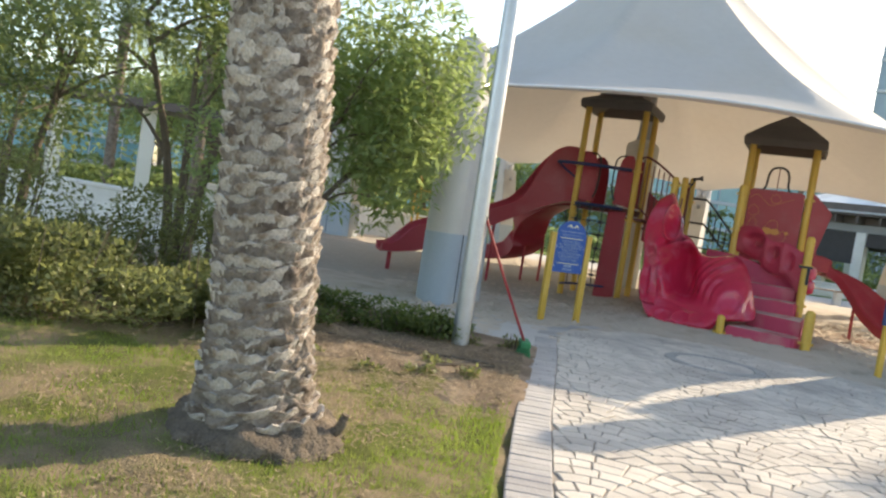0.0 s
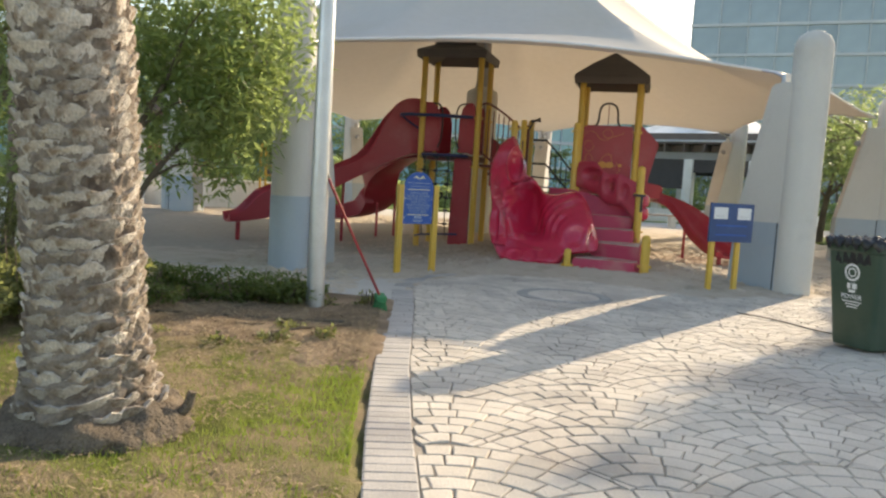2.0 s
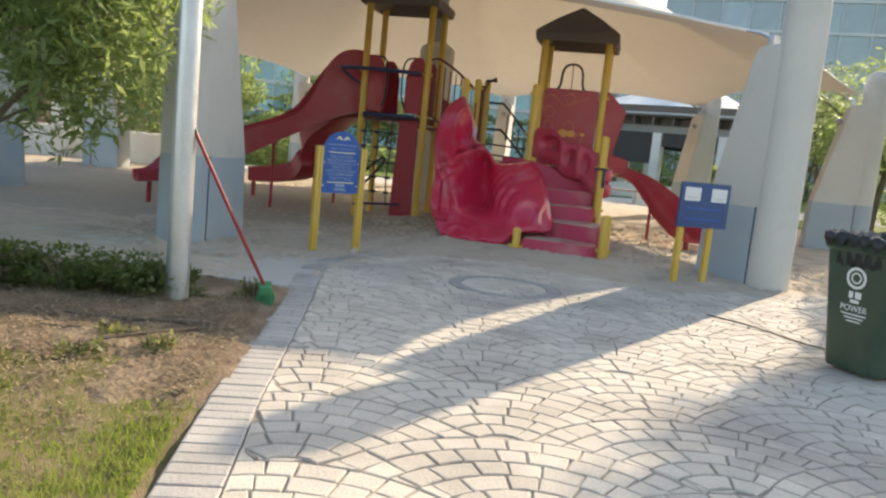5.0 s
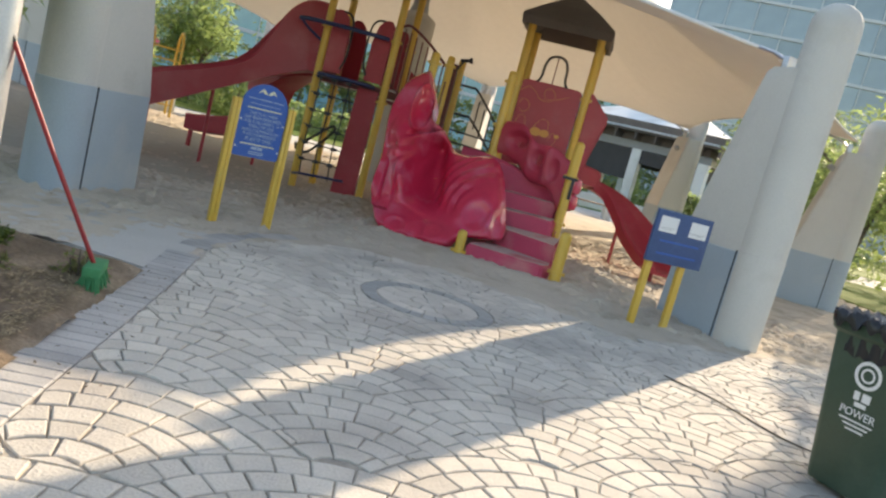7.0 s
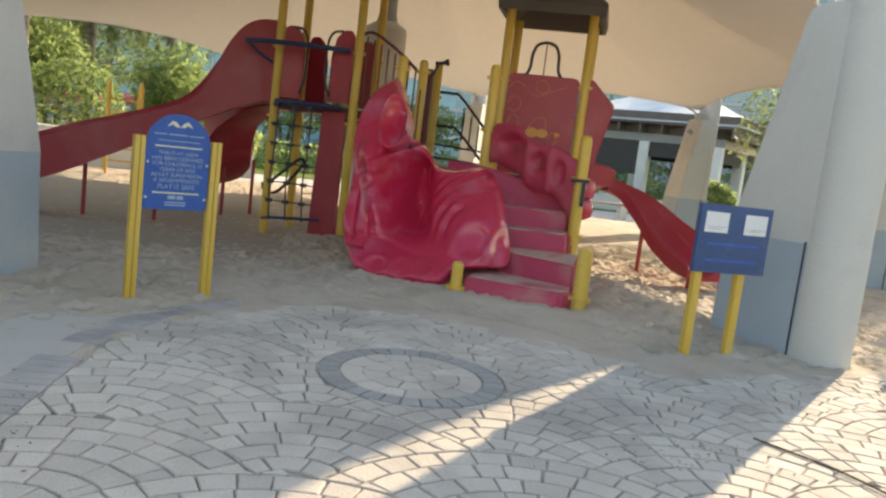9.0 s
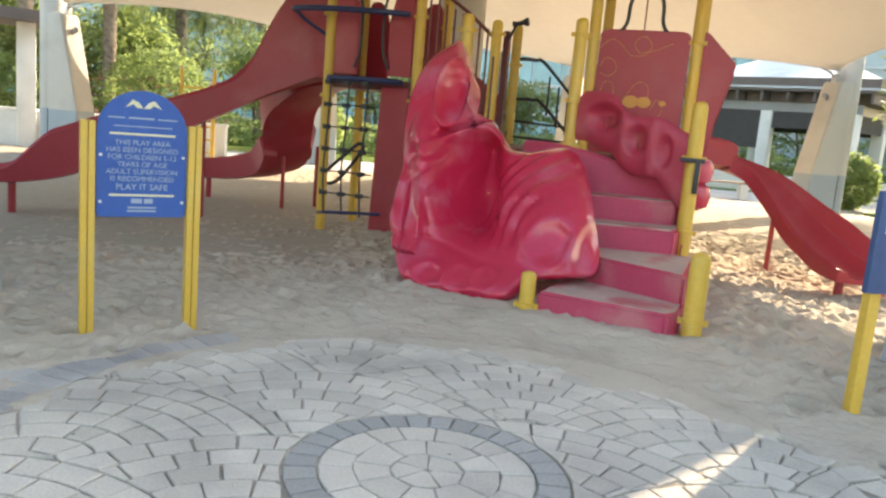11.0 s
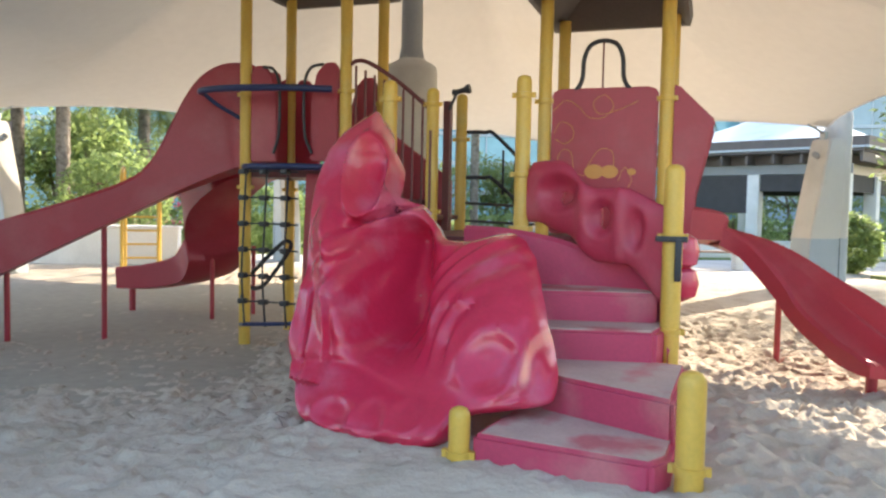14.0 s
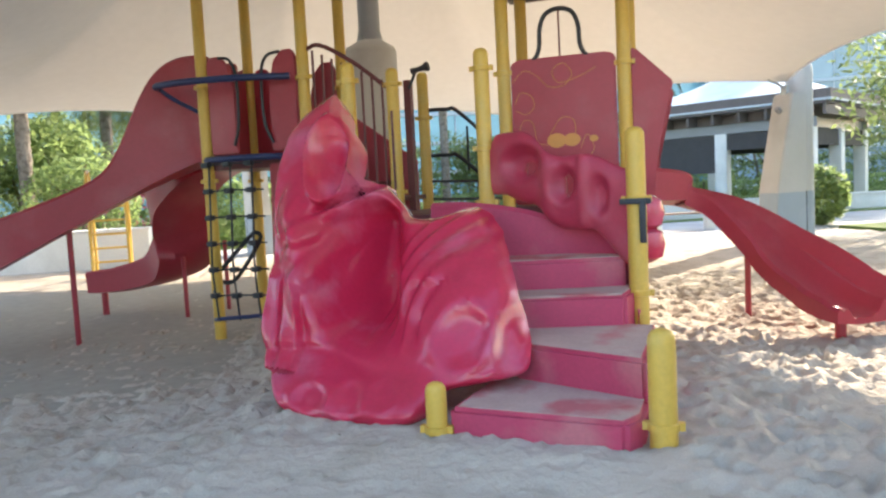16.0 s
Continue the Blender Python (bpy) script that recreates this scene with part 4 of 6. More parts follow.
for s in (-1, 1):
    bm = bmesh.new()
    prism(bm, [(0.0, 1.325), (s * 0.03, 1.36), (s * 0.06, 1.372), (s * 0.10, 1.325), (s * 0.055, 1.345), (s * 0.035, 1.325)][::s], 0.012, 0.016, Matrix(((1, 0, 0, 0), (0, 0, -1, 0), (0, 1, 0, 0), (0, 0, 0, 1))))
    part("emblem", bm, M_CREAM, board_a, "cream emblem shape", smooth=False)

sign_b = thing("notice_board", pose(5.68, 9.69, 0, 0, 0, 6), "dull blue notice board with two white papers on yellow posts", "sign")
bm = bmesh.new()
box(bm, 0.0, 0.70, -0.02, 0.02, 0.70, 1.24, 0.006)
board_b = part("board", bm, M_NAVYBOARD, sign_b)
for x0, x1 in ((0.05, 0.27), (0.43, 0.65)):
    bm = bmesh.new()
    box(bm, x0, x1, -0.024, -0.020, 1.02, 1.18)
    sheet_b = part("paper", bm, M_WHITE, board_b, "white notice paper", smooth=False)
    bm = bmesh.new()
    bar(bm, x0 + 0.02, x1 - 0.02, 1.062, 1.066, -0.024, 0.0015)
    bar(bm, x0 + 0.02, x1 - 0.06, 1.046, 1.050, -0.024, 0.0015)
    part("lettering", bm, M_GREYPAINT, sheet_b, smooth=False)
for k, z in enumerate((0.93, 0.80)):
    bm = bmesh.new()
    bar(bm, 0.10, 0.60, z - 0.01, z + 0.01, -0.020, 0.002)
    part("lettering", bm, M_BLUE, board_b, "faint lighter blue lettering", smooth=False)
for x in (0.10, 0.52):
    bm = bmesh.new()
    box(bm, x - 0.035, x + 0.035, 0.022, 0.08, -0.2, 1.15, 0.006)
    part("post", bm, M_YELLOW, sign_b)

wheelie = thing("wheelie_bin", pose(5.42, 6.20, 0, 0, 0, -78), "dark green wheeled rubbish bin lined with a black bag", "rubbish bin")
bm = bmesh.new()
rings = []
for z, hx, hy in ((0.03, 0.215, 0.255), (0.06, 0.22, 0.26), (0.9, 0.275, 0.345), (0.92, 0.295, 0.365), (1.0, 0.30, 0.37)):
    ring = []
    for sx, sy, a0 in ((1, 1, 0), (-1, 1, 90), (-1, -1, 180), (1, -1, 270)):
        for k in range(4):
            a = radians(a0 + 30 * k)
            ring.append(bm.verts.new((sx * (hx - 0.05) + 0.05 * math.cos(a), sy * (hy - 0.05) + 0.05 * math.sin(a), z)))
    rings.append(ring)
for a, b in zip(rings, rings[1:]):
    for k in range(16):
        bm.faces.new((a[k], a[(k + 1) % 16], b[(k + 1) % 16], b[k]))
bm.faces.new(rings[0][::-1])
part("body", bm, M_BIN, wheelie)
rows = []
for j, (z, g) in enumerate(((0.80, -0.03), (0.99, -0.02), (1.035, 0.0), (1.03, 0.022), (0.99, 0.032), (0.955, 0.028))):
    row = []
    for k in range(96):
        a = 2 * math.pi * k / 96
        c, s = math.cos(a), math.sin(a)
        n = (abs(c) ** 6 + abs(s) ** 6) ** (-1 / 6)
        w = 0.014 * math.sin(23 * a + j) + 0.012 * nz(6 * c, 6 * s, j)
        row.append(((0.30 + g + w * 0.4) * c * n, (0.37 + g + w * 0.4) * s * n, z + w * (0.9 if j < 4 else 2.2)))
    rows.append(row)
bag = new("bin_bag", grid_mesh("bin_bag", rows, M_BAG, close=True))
bag.parent, bag["label"] = wheelie, "crumpled black plastic bag over the rim"
for s in (-1, 1):
    bm = bmesh.new()
    revolve(bm, [(0.03, -0.025), (0.095, -0.025), (0.1, -0.015), (0.1, 0.015), (0.095, 0.025), (0.03, 0.025)], 20)
    for q in bm.verts:
        q.co = Matrix.Translation((s * 0.25, 0.27, 0.10)) @ Matrix.Rotation(radians(90), 4, "Y") @ q.co
    part("wheel", bm, M_BLACKMETAL, wheelie)


def on_face(q):
    """From a plan on the bin's front face to the body's leaning side."""
    x, z = q
    return Vector((x, -(0.26 + 0.085 * (z - 0.06) / 0.84) - 0.003, z))


bm = bmesh.new()
for r0, r1 in ((0.060, 0.080), (0.030, 0.042)):
    for k in range(24):
        a, b = radians(15 * k), radians(15 * (k + 1))
        bm.faces.new([bm.verts.new(on_face((r * math.cos(c), 0.72 + r * math.sin(c)))) for r, c in ((r0, a), (r1, a), (r1, b), (r0, b))])
part("emblem", bm, M_WHITE, wheelie, "white ring emblem", smooth=False)
for x0, x1, z0, z1 in ((-0.05, -0.015, 0.57, 0.62), (0.0, 0.05, 0.57, 0.62), (-0.035, 0.035, 0.535, 0.56), (-0.10, 0.10, 0.445, 0.455), (-0.07, 0.08, 0.42, 0.43), (-0.05, 0.06, 0.395, 0.405)):
    bm = bmesh.new()
    bm.faces.new([bm.verts.new(on_face(q)) for q in ((x0, z0), (x1, z0), (x1, z1), (x0, z1))])
    part("lettering", bm, M_WHITE, wheelie, smooth=False)

words("POWER", 0.062, M_WHITE, wheelie, 0, 0.475, -0.310)

broom = thing("broom", pose(0.95, 7.57, 0.03), "red-handled broom with green bristles leaning on the pole", "broom")
bm = bmesh.new()
tube(bm, [(0, 0, 0.10), (-0.30, -0.09, 0.70), (-0.575, -0.17, 1.27)], 0.0135, 10)
part("handle", bm, M_HANDLE, broom)
bm = bmesh.new()
tube(bm, [(-0.572, -0.169, 1.265), (-0.60, -0.178, 1.32)], 0.016, 10)
part("grip", bm, M_BLACKMETAL, broom)
bm = bmesh.new()
box(bm, -0.05, 0.05, -0.14, 0.14, 0.07, 0.13, 0.012)
part("head", bm, M_BRISTLE, broom)
bm = bmesh.new()
rnd = random.Random(5)
for k in range(160):
    x, y = rnd.uniform(-0.045, 0.045), rnd.uniform(-0.135, 0.135)
    tube(bm, [(x, y, 0.075), (x * 1.5 + rnd.uniform(-0.02, 0.02), y * 1.15 + rnd.uniform(-0.02, 0.02), rnd.uniform(-0.03, 0.0))], 0.0035, 4)
bristles = part("bristles", bm, M_BRISTLE, broom, smooth=False)
bristles["kind"] = "stuff"

# plants


def leafmat(name, base, second, glow):
    return thin(material(name, base, 0.55, var=0.3, scale=1.5, fine=12, second=second, second_scale=1.8, second_amount=0.6, random_tone=0.35, island=True, spec=0.3), glow, 0.48)


M_LEAF = leafmat("bush_leaf", (0.15, 0.205, 0.085), (0.27, 0.31, 0.15), (0.42, 0.53, 0.19))
M_LEAFDARK = leafmat("tree_leaf", (0.09, 0.125, 0.055), (0.16, 0.19, 0.09), (0.27, 0.34, 0.12))
M_OLIVE = leafmat("shrub_leaf", (0.16, 0.175, 0.075), (0.26, 0.26, 0.125), (0.34, 0.37, 0.13))
M_COVER = leafmat("ground_cover_leaf", (0.085, 0.125, 0.04), (0.15, 0.18, 0.07), (0.20, 0.27, 0.07))
M_FROND = leafmat("palm_frond", (0.06, 0.085, 0.03), (0.12, 0.13, 0.06), (0.14, 0.18, 0.05))
M_PINKFLOWER = leafmat("pink_blossom", (0.50, 0.10, 0.20), (0.30, 0.12, 0.10), (0.5, 0.12, 0.2))
M_GRASS = leafmat("grass_blade", (0.135, 0.20, 0.035), (0.25, 0.26, 0.085), (0.30, 0.40, 0.07))
M_DRY = material("dry_litter", (0.30, 0.22, 0.13), 0.95, var=0.3, random_tone=0.4, island=True)
M_FARGRASS = material("far_lawn", (0.12, 0.17, 0.035), 0.9, var=0.25, scale=0.8, fine=30, bump=0.6, second=(0.20, 0.22, 0.07), second_scale=0.5, spec=0.1)


def leaves(rnd, points, size, ratio=0.4, droop=0.3):
    """Leaf blades at points: vertices and faces, each a folded diamond."""
    vs, fs = [], []
    for p in points:
        a, t = rnd.uniform(0, 2 * math.pi), rnd.gauss(-droop, 0.5)
        L = size * rnd.uniform(0.6, 1.35)
        d = Vector((math.cos(a) * math.cos(t), math.sin(a) * math.cos(t), math.sin(t)))
        w = d.cross(Vector((rnd.gauss(0, 0.5), rnd.gauss(0, 0.5), 1))).normalized() * L * ratio * 0.5
        q, i = Vector(p), len(vs)
        vs += [q, q + d * L * 0.45 + w, q + d * L, q + d * L * 0.45 - w]
        fs.append((i, i + 1, i + 2, i + 3))
    return vs, fs


def cloud(rnd, lobes, n):
    """Points scattered in the outer parts of overlapping lobes (centre, radii)."""
    out = []
    weights = [r[0] * r[1] * r[2] for _, r in lobes]
    for _ in range(n):
        c, r = rnd.choices(lobes, weights)[0]
        d = Vector((rnd.gauss(0, 1), rnd.gauss(0, 1), rnd.gauss(0, 1))).normalized() * rnd.uniform(0.35, 1.0) ** 0.4
        out.append((c[0] + d.x * r[0], c[1] + d.y * r[1], c[2] + d.z * r[2]))
    return out


def lobes_of(rnd, centre, radii, k, frac=0.42):
    """Uneven clumps that fill an ellipsoid."""
    res = []
    for _ in range(k):
        d = Vector((rnd.gauss(0, 1), rnd.gauss(0, 1), rnd.gauss(0, 1))).normalized() * rnd.uniform(0.3, 0.85)
        f = frac * rnd.uniform(0.6, 1.2)
        res.append(((centre[0] + d.x * radii[0], centre[1] + d.y * radii[1], centre[2] + d.z * radii[2]), (radii[0] * f, radii[1] * f, radii[2] * f)))
    return res


def leaf_part(name, rnd, points, size, mat, parent, ratio=0.4, droop=0.3):
    vs, fs = leaves(rnd, points, size, ratio, droop)
    me = bpy.data.meshes.new(name)
    me.from_pydata([tuple(v) for v in vs], [], fs)
    me.materials.append(mat)
    ob = new(name, me)
    ob.parent = parent
    return ob


def tree(seed, x, y, height, crown_r, stems, mat, n, leaf, label, low=0.35, name="tree", lobes=14, lean=0.15, ratio=0.4, trunk_r=0.07, reach=(0.0, 0.0)):
    """A tree of tapered limbs and a crown of leaves in uneven clumps; reach: how far the crown hangs to one side."""
    rnd = random.Random(seed)
    ob = thing(name, pose(x, y, 0), label, "tree" if name == "tree" else "bush")
    bm = bmesh.new()
    top = height * 0.62
    tips = []
    for s in range(stems):
        a = 2 * math.pi * s / stems + rnd.uniform(-0.4, 0.4)
        bx, by = 0.12 * math.cos(a) * (stems > 1), 0.12 * math.sin(a) * (stems > 1)
        ex, ey = bx + (lean + 0.12 * stems) * math.cos(a) * height * 0.28 + reach[0], by + (lean + 0.12 * stems) * math.sin(a) * height * 0.28 + reach[1]
        line = spline([(bx, by, -0.1), (bx + 0.25 * (ex - bx), by + 0.25 * (ey - by), top * 0.45), (ex, ey, top)], 5)
        tube(bm, line, [trunk_r * (1 - 0.65 * i / (len(line) - 1)) for i in range(len(line))], 8)
        for b in range(4):
            p = line[rnd.randint(5, len(line) - 1)]
            d = Vector((rnd.gauss(0, 1), rnd.gauss(0, 1), rnd.uniform(0.3, 1.2))).normalized() * crown_r * rnd.uniform(0.5, 0.9)
            seg = spline([p, p + d * 0.5 + Vector((0, 0, 0.1)), p + d], 4)
            tube(bm, seg, [trunk_r * 0.42 * (1 - 0.7 * i / (len(seg) - 1)) for i in range(len(seg))], 6)
            tips.append(p + d)
    part("trunk", bm, M_TRUNK, ob)
    cz, rz = height * (1 + low) / 2, height * (1 - low) / 2
    ls = lobes_of(rnd, (reach[0], reach[1], cz), (crown_r, crown_r, rz), lobes) + [((p.x, p.y, p.z), (crown_r * 0.3, crown_r * 0.3, rz * 0.3)) for p in tips]
    leaf_part("crown", rnd, cloud(rnd, ls, n), leaf, mat, ob, ratio)
    return ob


def shrub(seed, x, y, rx, ry, h, mat, n, leaf, label, name="shrub", twigs=10, ratio=0.45):
    rnd = random.Random(seed)
    ob = thing(name, pose(x, y, 0), label, "shrub")
    ls = lobes_of(rnd, (0, 0, h * 0.5), (rx, ry, h * 0.5), 10, 0.5)
    leaf_part("foliage", rnd, [p for p in cloud(rnd, ls, n) if p[2] > 0.01], leaf, mat, ob, ratio, -0.2)
    bm = bmesh.new()
    for _ in range(twigs):
        a, r = rnd.uniform(0, 6.28), rnd.uniform(0.2, 0.9)
        px, py = rx * r * math.cos(a), ry * r * math.sin(a)
        tube(bm, [(px * 0.6, py * 0.6, -0.05), (px * 0.85, py * 0.85, h * 0.5), (px, py, h * rnd.uniform(0.7, 1.1))], [0.008, 0.006, 0.003], 5)
    part("twiggy_growth", bm, M_TRUNK, ob)["kind"] = "stuff"
    return ob


# the near date palm with its old leaf bases
def palm_trunk(height, r_foot, r_top, seed, cols=150, step=0.014, rows_h=0.118, scales=9, relief=0.05):
    rows = []
    z = -0.12
    rnd = random.Random(seed)
    phase = [rnd.uniform(0, 6.28) for _ in range(200)]
    while z < height:
        base = r_top + (r_foot - r_top) * math.exp(-max(0.0, z) / 0.20)
        row = []
        for k in range(cols):
            a = 2 * math.pi * k / cols
            zz = z + 0.030 * math.sin(3 * a + 1.1) + 0.028 * nz(2 * math.cos(a), 2 * math.sin(a), z * 2)
            q = (zz + 0.035 * (1.7 - 0.7 * ease(0.25, 1.4, z)) * nz(a * 2.6, z * 6.0, seed + 4)) / rows_h
            band = math.floor(q)
            f = q - band
            t = (a / (2 * math.pi) * scales + 0.5 * (band % 2) + 0.06 * math.sin(phase[int(band) % 200])) % 1.0
            lip = (1 - abs(2 * t - 1) ** 3.0)
            up = ease(0.25, 1.4, z)
            cell = int(a / (2 * math.pi) * scales + 0.5 * (band % 2) + 10) % scales
            wild = 0.85 + 0.75 * nz(cell * 3.7 + 0.3, band * 5.1 + 0.2, seed)
            lipped = f / 0.86 if f < 0.86 else (1 - f) / 0.14
            s = lipped ** 1.3 * lip
            ring = lipped ** 1.8
            r = base + relief * (1.35 - 0.6 * up) * wild * ((1 - up) * (1.0 * ring + 0.25 * s) + up * (0.35 * ring + 0.75 * s)) - 0.012 * ((abs(2 * t - 1)) > 0.88) * up
            r += 0.020 * nz(5 * math.cos(a), 5 * math.sin(a), zz * 5) + 0.014 * nz(14 * math.cos(a), 14 * math.sin(a), zz * 30) + 0.010 * nz(30 * math.cos(a), 30 * math.sin(a), zz * 60)
            row.append((r * math.cos(a), r * math.sin(a), z))
        rows.append(row)
        z += step
    return rows


def palm_crown(rnd, ob, top, n, length, mat, size=0.45):
    for k in range(n):
        a = 2 * math.pi * k / n * 2.4 + rnd.uniform(-0.2, 0.2)
        lift = rnd.uniform(-0.5, 1.25)
        d = Vector((math.cos(a), math.sin(a), 0))
        line = spline([Vector((0, 0, top)), Vector((0, 0, top)) + d * length * 0.35 + Vector((0, 0, 0.38 * length * lift)), Vector((0, 0, top)) + d * length * 0.75 + Vector((0, 0, length * (0.38 * lift - 0.12))), Vector((0, 0, top)) + d * length * (0.95 if lift > 0 else 0.7) + Vector((0, 0, length * (0.2 * lift - 0.42)))], 6)
        vs, fs = [], []
        for i in range(2, len(line)):
            p = line[i]
            dirn = (line[i] - line[i - 1]).normalized()
            side = dirn.cross(Vector((0, 0, 1))).normalized()
            ll = size * math.sin(math.pi * min(0.95, i / len(line) * 0.9 + 0.1)) + 0.08
            for s in (-1, 1):
                for h in (0.0, 0.5):
                    q = p - (line[i] - line[i - 1]) * h
                    tip = q + side * s * ll * 0.8 + dirn * ll * 0.6 + Vector((0, 0, -0.25 * ll))
                    w = dirn * 0.022
                    j = len(vs)
                    vs += [q - w, q + w, tip]
                    fs.append((j, j + 1, j + 2))
        me = bpy.data.meshes.new("frond")
        me.from_pydata([tuple(v) for v in vs], [], fs)
        bm = bmesh.new()
        bm.from_mesh(me)
        tube(bm, line, [0.028 * (1 - 0.8 * i / (len(line) - 1)) for i in range(len(line))], 4)
        part("frond", bm, mat, ob, smooth=False)


palm = thing("date_palm", pose(-0.86, 3.99, 0.0, 0, -3.2, 0), "date palm with rough pale trunk of old leaf bases", "palm tree")
trunk_mesh = grid_mesh("trunk", palm_trunk(5.6, 0.40, 0.252, 3, relief=0.022), M_BARK, close=True)
trunk_ob = new("trunk", trunk_mesh)
trunk_ob.parent = palm


def leaf_base(seed, r=0.30, cols=9):
    """A stub of an old palm leaf: a curved lip standing proud of the trunk, fibrous and torn along its upper edge."""
    rnd = random.Random(seed)
    half = radians(rnd.uniform(22, 38))
    lift = [rnd.uniform(-0.016, 0.016) for _ in range(cols)]
    rows = []
    for dz, dr in ((-0.055, -0.030), (-0.036, -0.004), (-0.010, 0.012), (0.014, 0.026), (0.028, 0.032), (0.031, 0.018), (0.014, -0.004), (-0.010, -0.030)):
        row = []
        for k in range(cols):
            q = 2 * k / (cols - 1) - 1
            a = q * half
            proud = (1 - abs(q) ** 2.6)
            out = r + dr * (0.35 + 0.65 * proud) - 0.035 * (1 - proud) + 0.006 * nz(k * 0.9, dz * 60, seed)
            z = dz - 0.020 * q * q + (lift[k] if dz > 0.01 else 0.3 * lift[k]) + 0.05 * q * (seed % 3 - 1) * 0.4
            row.append((out * math.cos(a), out * math.sin(a), z))
        rows.append(row)
    return grid_mesh("leaf_base", rows, M_SCALE, smooth=False)


stub_meshes = [leaf_base(500 + k) for k in range(10)]
rnd = random.Random(41)
z, ring = 0.14, 0
while z < 2.95:
    r = 0.252 + 0.148 * math.exp(-z / 0.20)
    count = 9 if z > 0.5 else 11
    for k in range(count):
        turn = 360 / count * (k + 0.5 * (ring % 2) + rnd.uniform(-0.22, 0.22))
        stub = new("leaf_base", rnd.choice(stub_meshes))
        stub.parent = trunk_ob
        g = r / 0.30 * rnd.uniform(0.97, 1.05)
        stub.matrix_local = pose(0, 0, z + rnd.uniform(-0.016, 0.016), rnd.uniform(-3, 3), 0, turn) @ Matrix.Diagonal((g, g * 9 / count, rnd.uniform(0.75, 1.25), 1))
    z += 0.066 + 0.006 * min(1.0, z)
    ring += 1
palm_crown(random.Random(8), palm, 5.6, 22, 2.6, M_FROND)
bm = bmesh.new()
tube(bm, spline([(0.36, -0.05, 0.06), (0.46, -0.06, 0.10), (0.50, -0.06, 0.19)], 4), [0.035, 0.03, 0.022], 7)
part("root_stub", bm, M_TRUNK, palm, "dark broken root stub")

rows = []
for k in range(34):
    z = -0.14 + 0.0135 * k
    row = []
    for q in range(120):
        a = 2 * math.pi * q / 120
        top = 0.10 + 0.09 * nz(1.6 * math.cos(a), 1.6 * math.sin(a), 7) + 0.03 * nz(6 * math.cos(a), 6 * math.sin(a), 3)
        r = 0.490 - 0.55 * max(0.0, z) + 0.035 * nz(3 * math.cos(a), 3 * math.sin(a), z * 4) + 0.03 * nz(11 * math.cos(a), 11 * math.sin(a), z * 14) + 0.014 * nz(26 * math.cos(a), 26 * math.sin(a), z * 40)
        row.append((r * ease(top + 0.10, top, z) * math.cos(a) + 0.24 * ease(top, top + 0.10, z) * math.cos(a), r * ease(top + 0.10, top, z) * math.sin(a) + 0.24 * ease(top, top + 0.10, z) * math.sin(a), z))
    rows.append(row)
roots = new("root_mass", grid_mesh("root_mass", rows, M_ROOT, close=True))
roots.parent, roots["label"] = palm, "dark matted root mass"

# the leafy tree by the pole, the stems on the left, hedges
tree(21, -2.15, 9.4, 4.1, 1.22, 3, M_LEAF, 12500, 0.15, "bushy green tree with drooping leafy branches", low=0.22, lobes=36, ratio=0.26, trunk_r=0.05, reach=(1.15, 0.0))
tree(22, -3.7, 10.6, 5.2, 1.5, 3, M_LEAFDARK, 7000, 0.11, "slender tree with three dark stems behind shrubs", low=0.5, lobes=16, trunk_r=0.085)
tree(23, -5.0, 8.6, 4.0, 1.5, 2, M_LEAFDARK, 8000, 0.10, "dark leafy tree among shrubs", low=0.12, lobes=18)
tree(24, -2.6, 8.5, 5.4, 0.8, 1, M_LEAF, 3500, 0.11, "young green tree behind the palm", low=0.45, lobes=10)
tree(25, -7.5, 12.5, 6.0, 2.2, 2, M_LEAFDARK, 7000, 0.13, "broad dark garden tree", low=0.3, lobes=18)
for s, x, y, rx, ry, h in ((31, -3.3, 6.1, 1.2, 0.7, 0.85), (32, -1.95, 6.5, 0.8, 0.6, 0.75), (33, -4.4, 7.2, 1.3, 0.9, 1.7), (34, -5.0, 6.2, 1.1, 0.8, 1.2), (35, -2.9, 7.4, 1.0, 0.6, 1.0)):
    shrub(s, x, y, rx, ry, h, M_OLIVE, 9000, 0.06, "straggly olive-green shrub in the bed")
for s, x, y, rx, ry, h in ((41, -0.30, 7.55, 0.62, 0.42, 0.36), (42, -1.25, 7.45, 0.6, 0.45, 0.42), (43, 0.12, 7.75, 0.28, 0.24, 0.25), (44, -2.2, 7.8, 0.7, 0.5, 0.5)):
    shrub(s, x, y, rx, ry, h, M_COVER, 3600, 0.05, "low dark green ground cover")
for s, x, y in ((51, 0.85, 7.72), (52, 0.42, 7.55), (53, 0.10, 6.35), (54, -0.45, 5.75), (55, -0.05, 5.9), (56, -0.9, 6.1), (57, 0.35, 6.1)):
    shrub(s, x, y, 0.13, 0.11, (0.17 if s == 51 else 0.12), M_OLIVE, 160, 0.05, "small scrubby green weed in dry earth", name="weed", twigs=6)

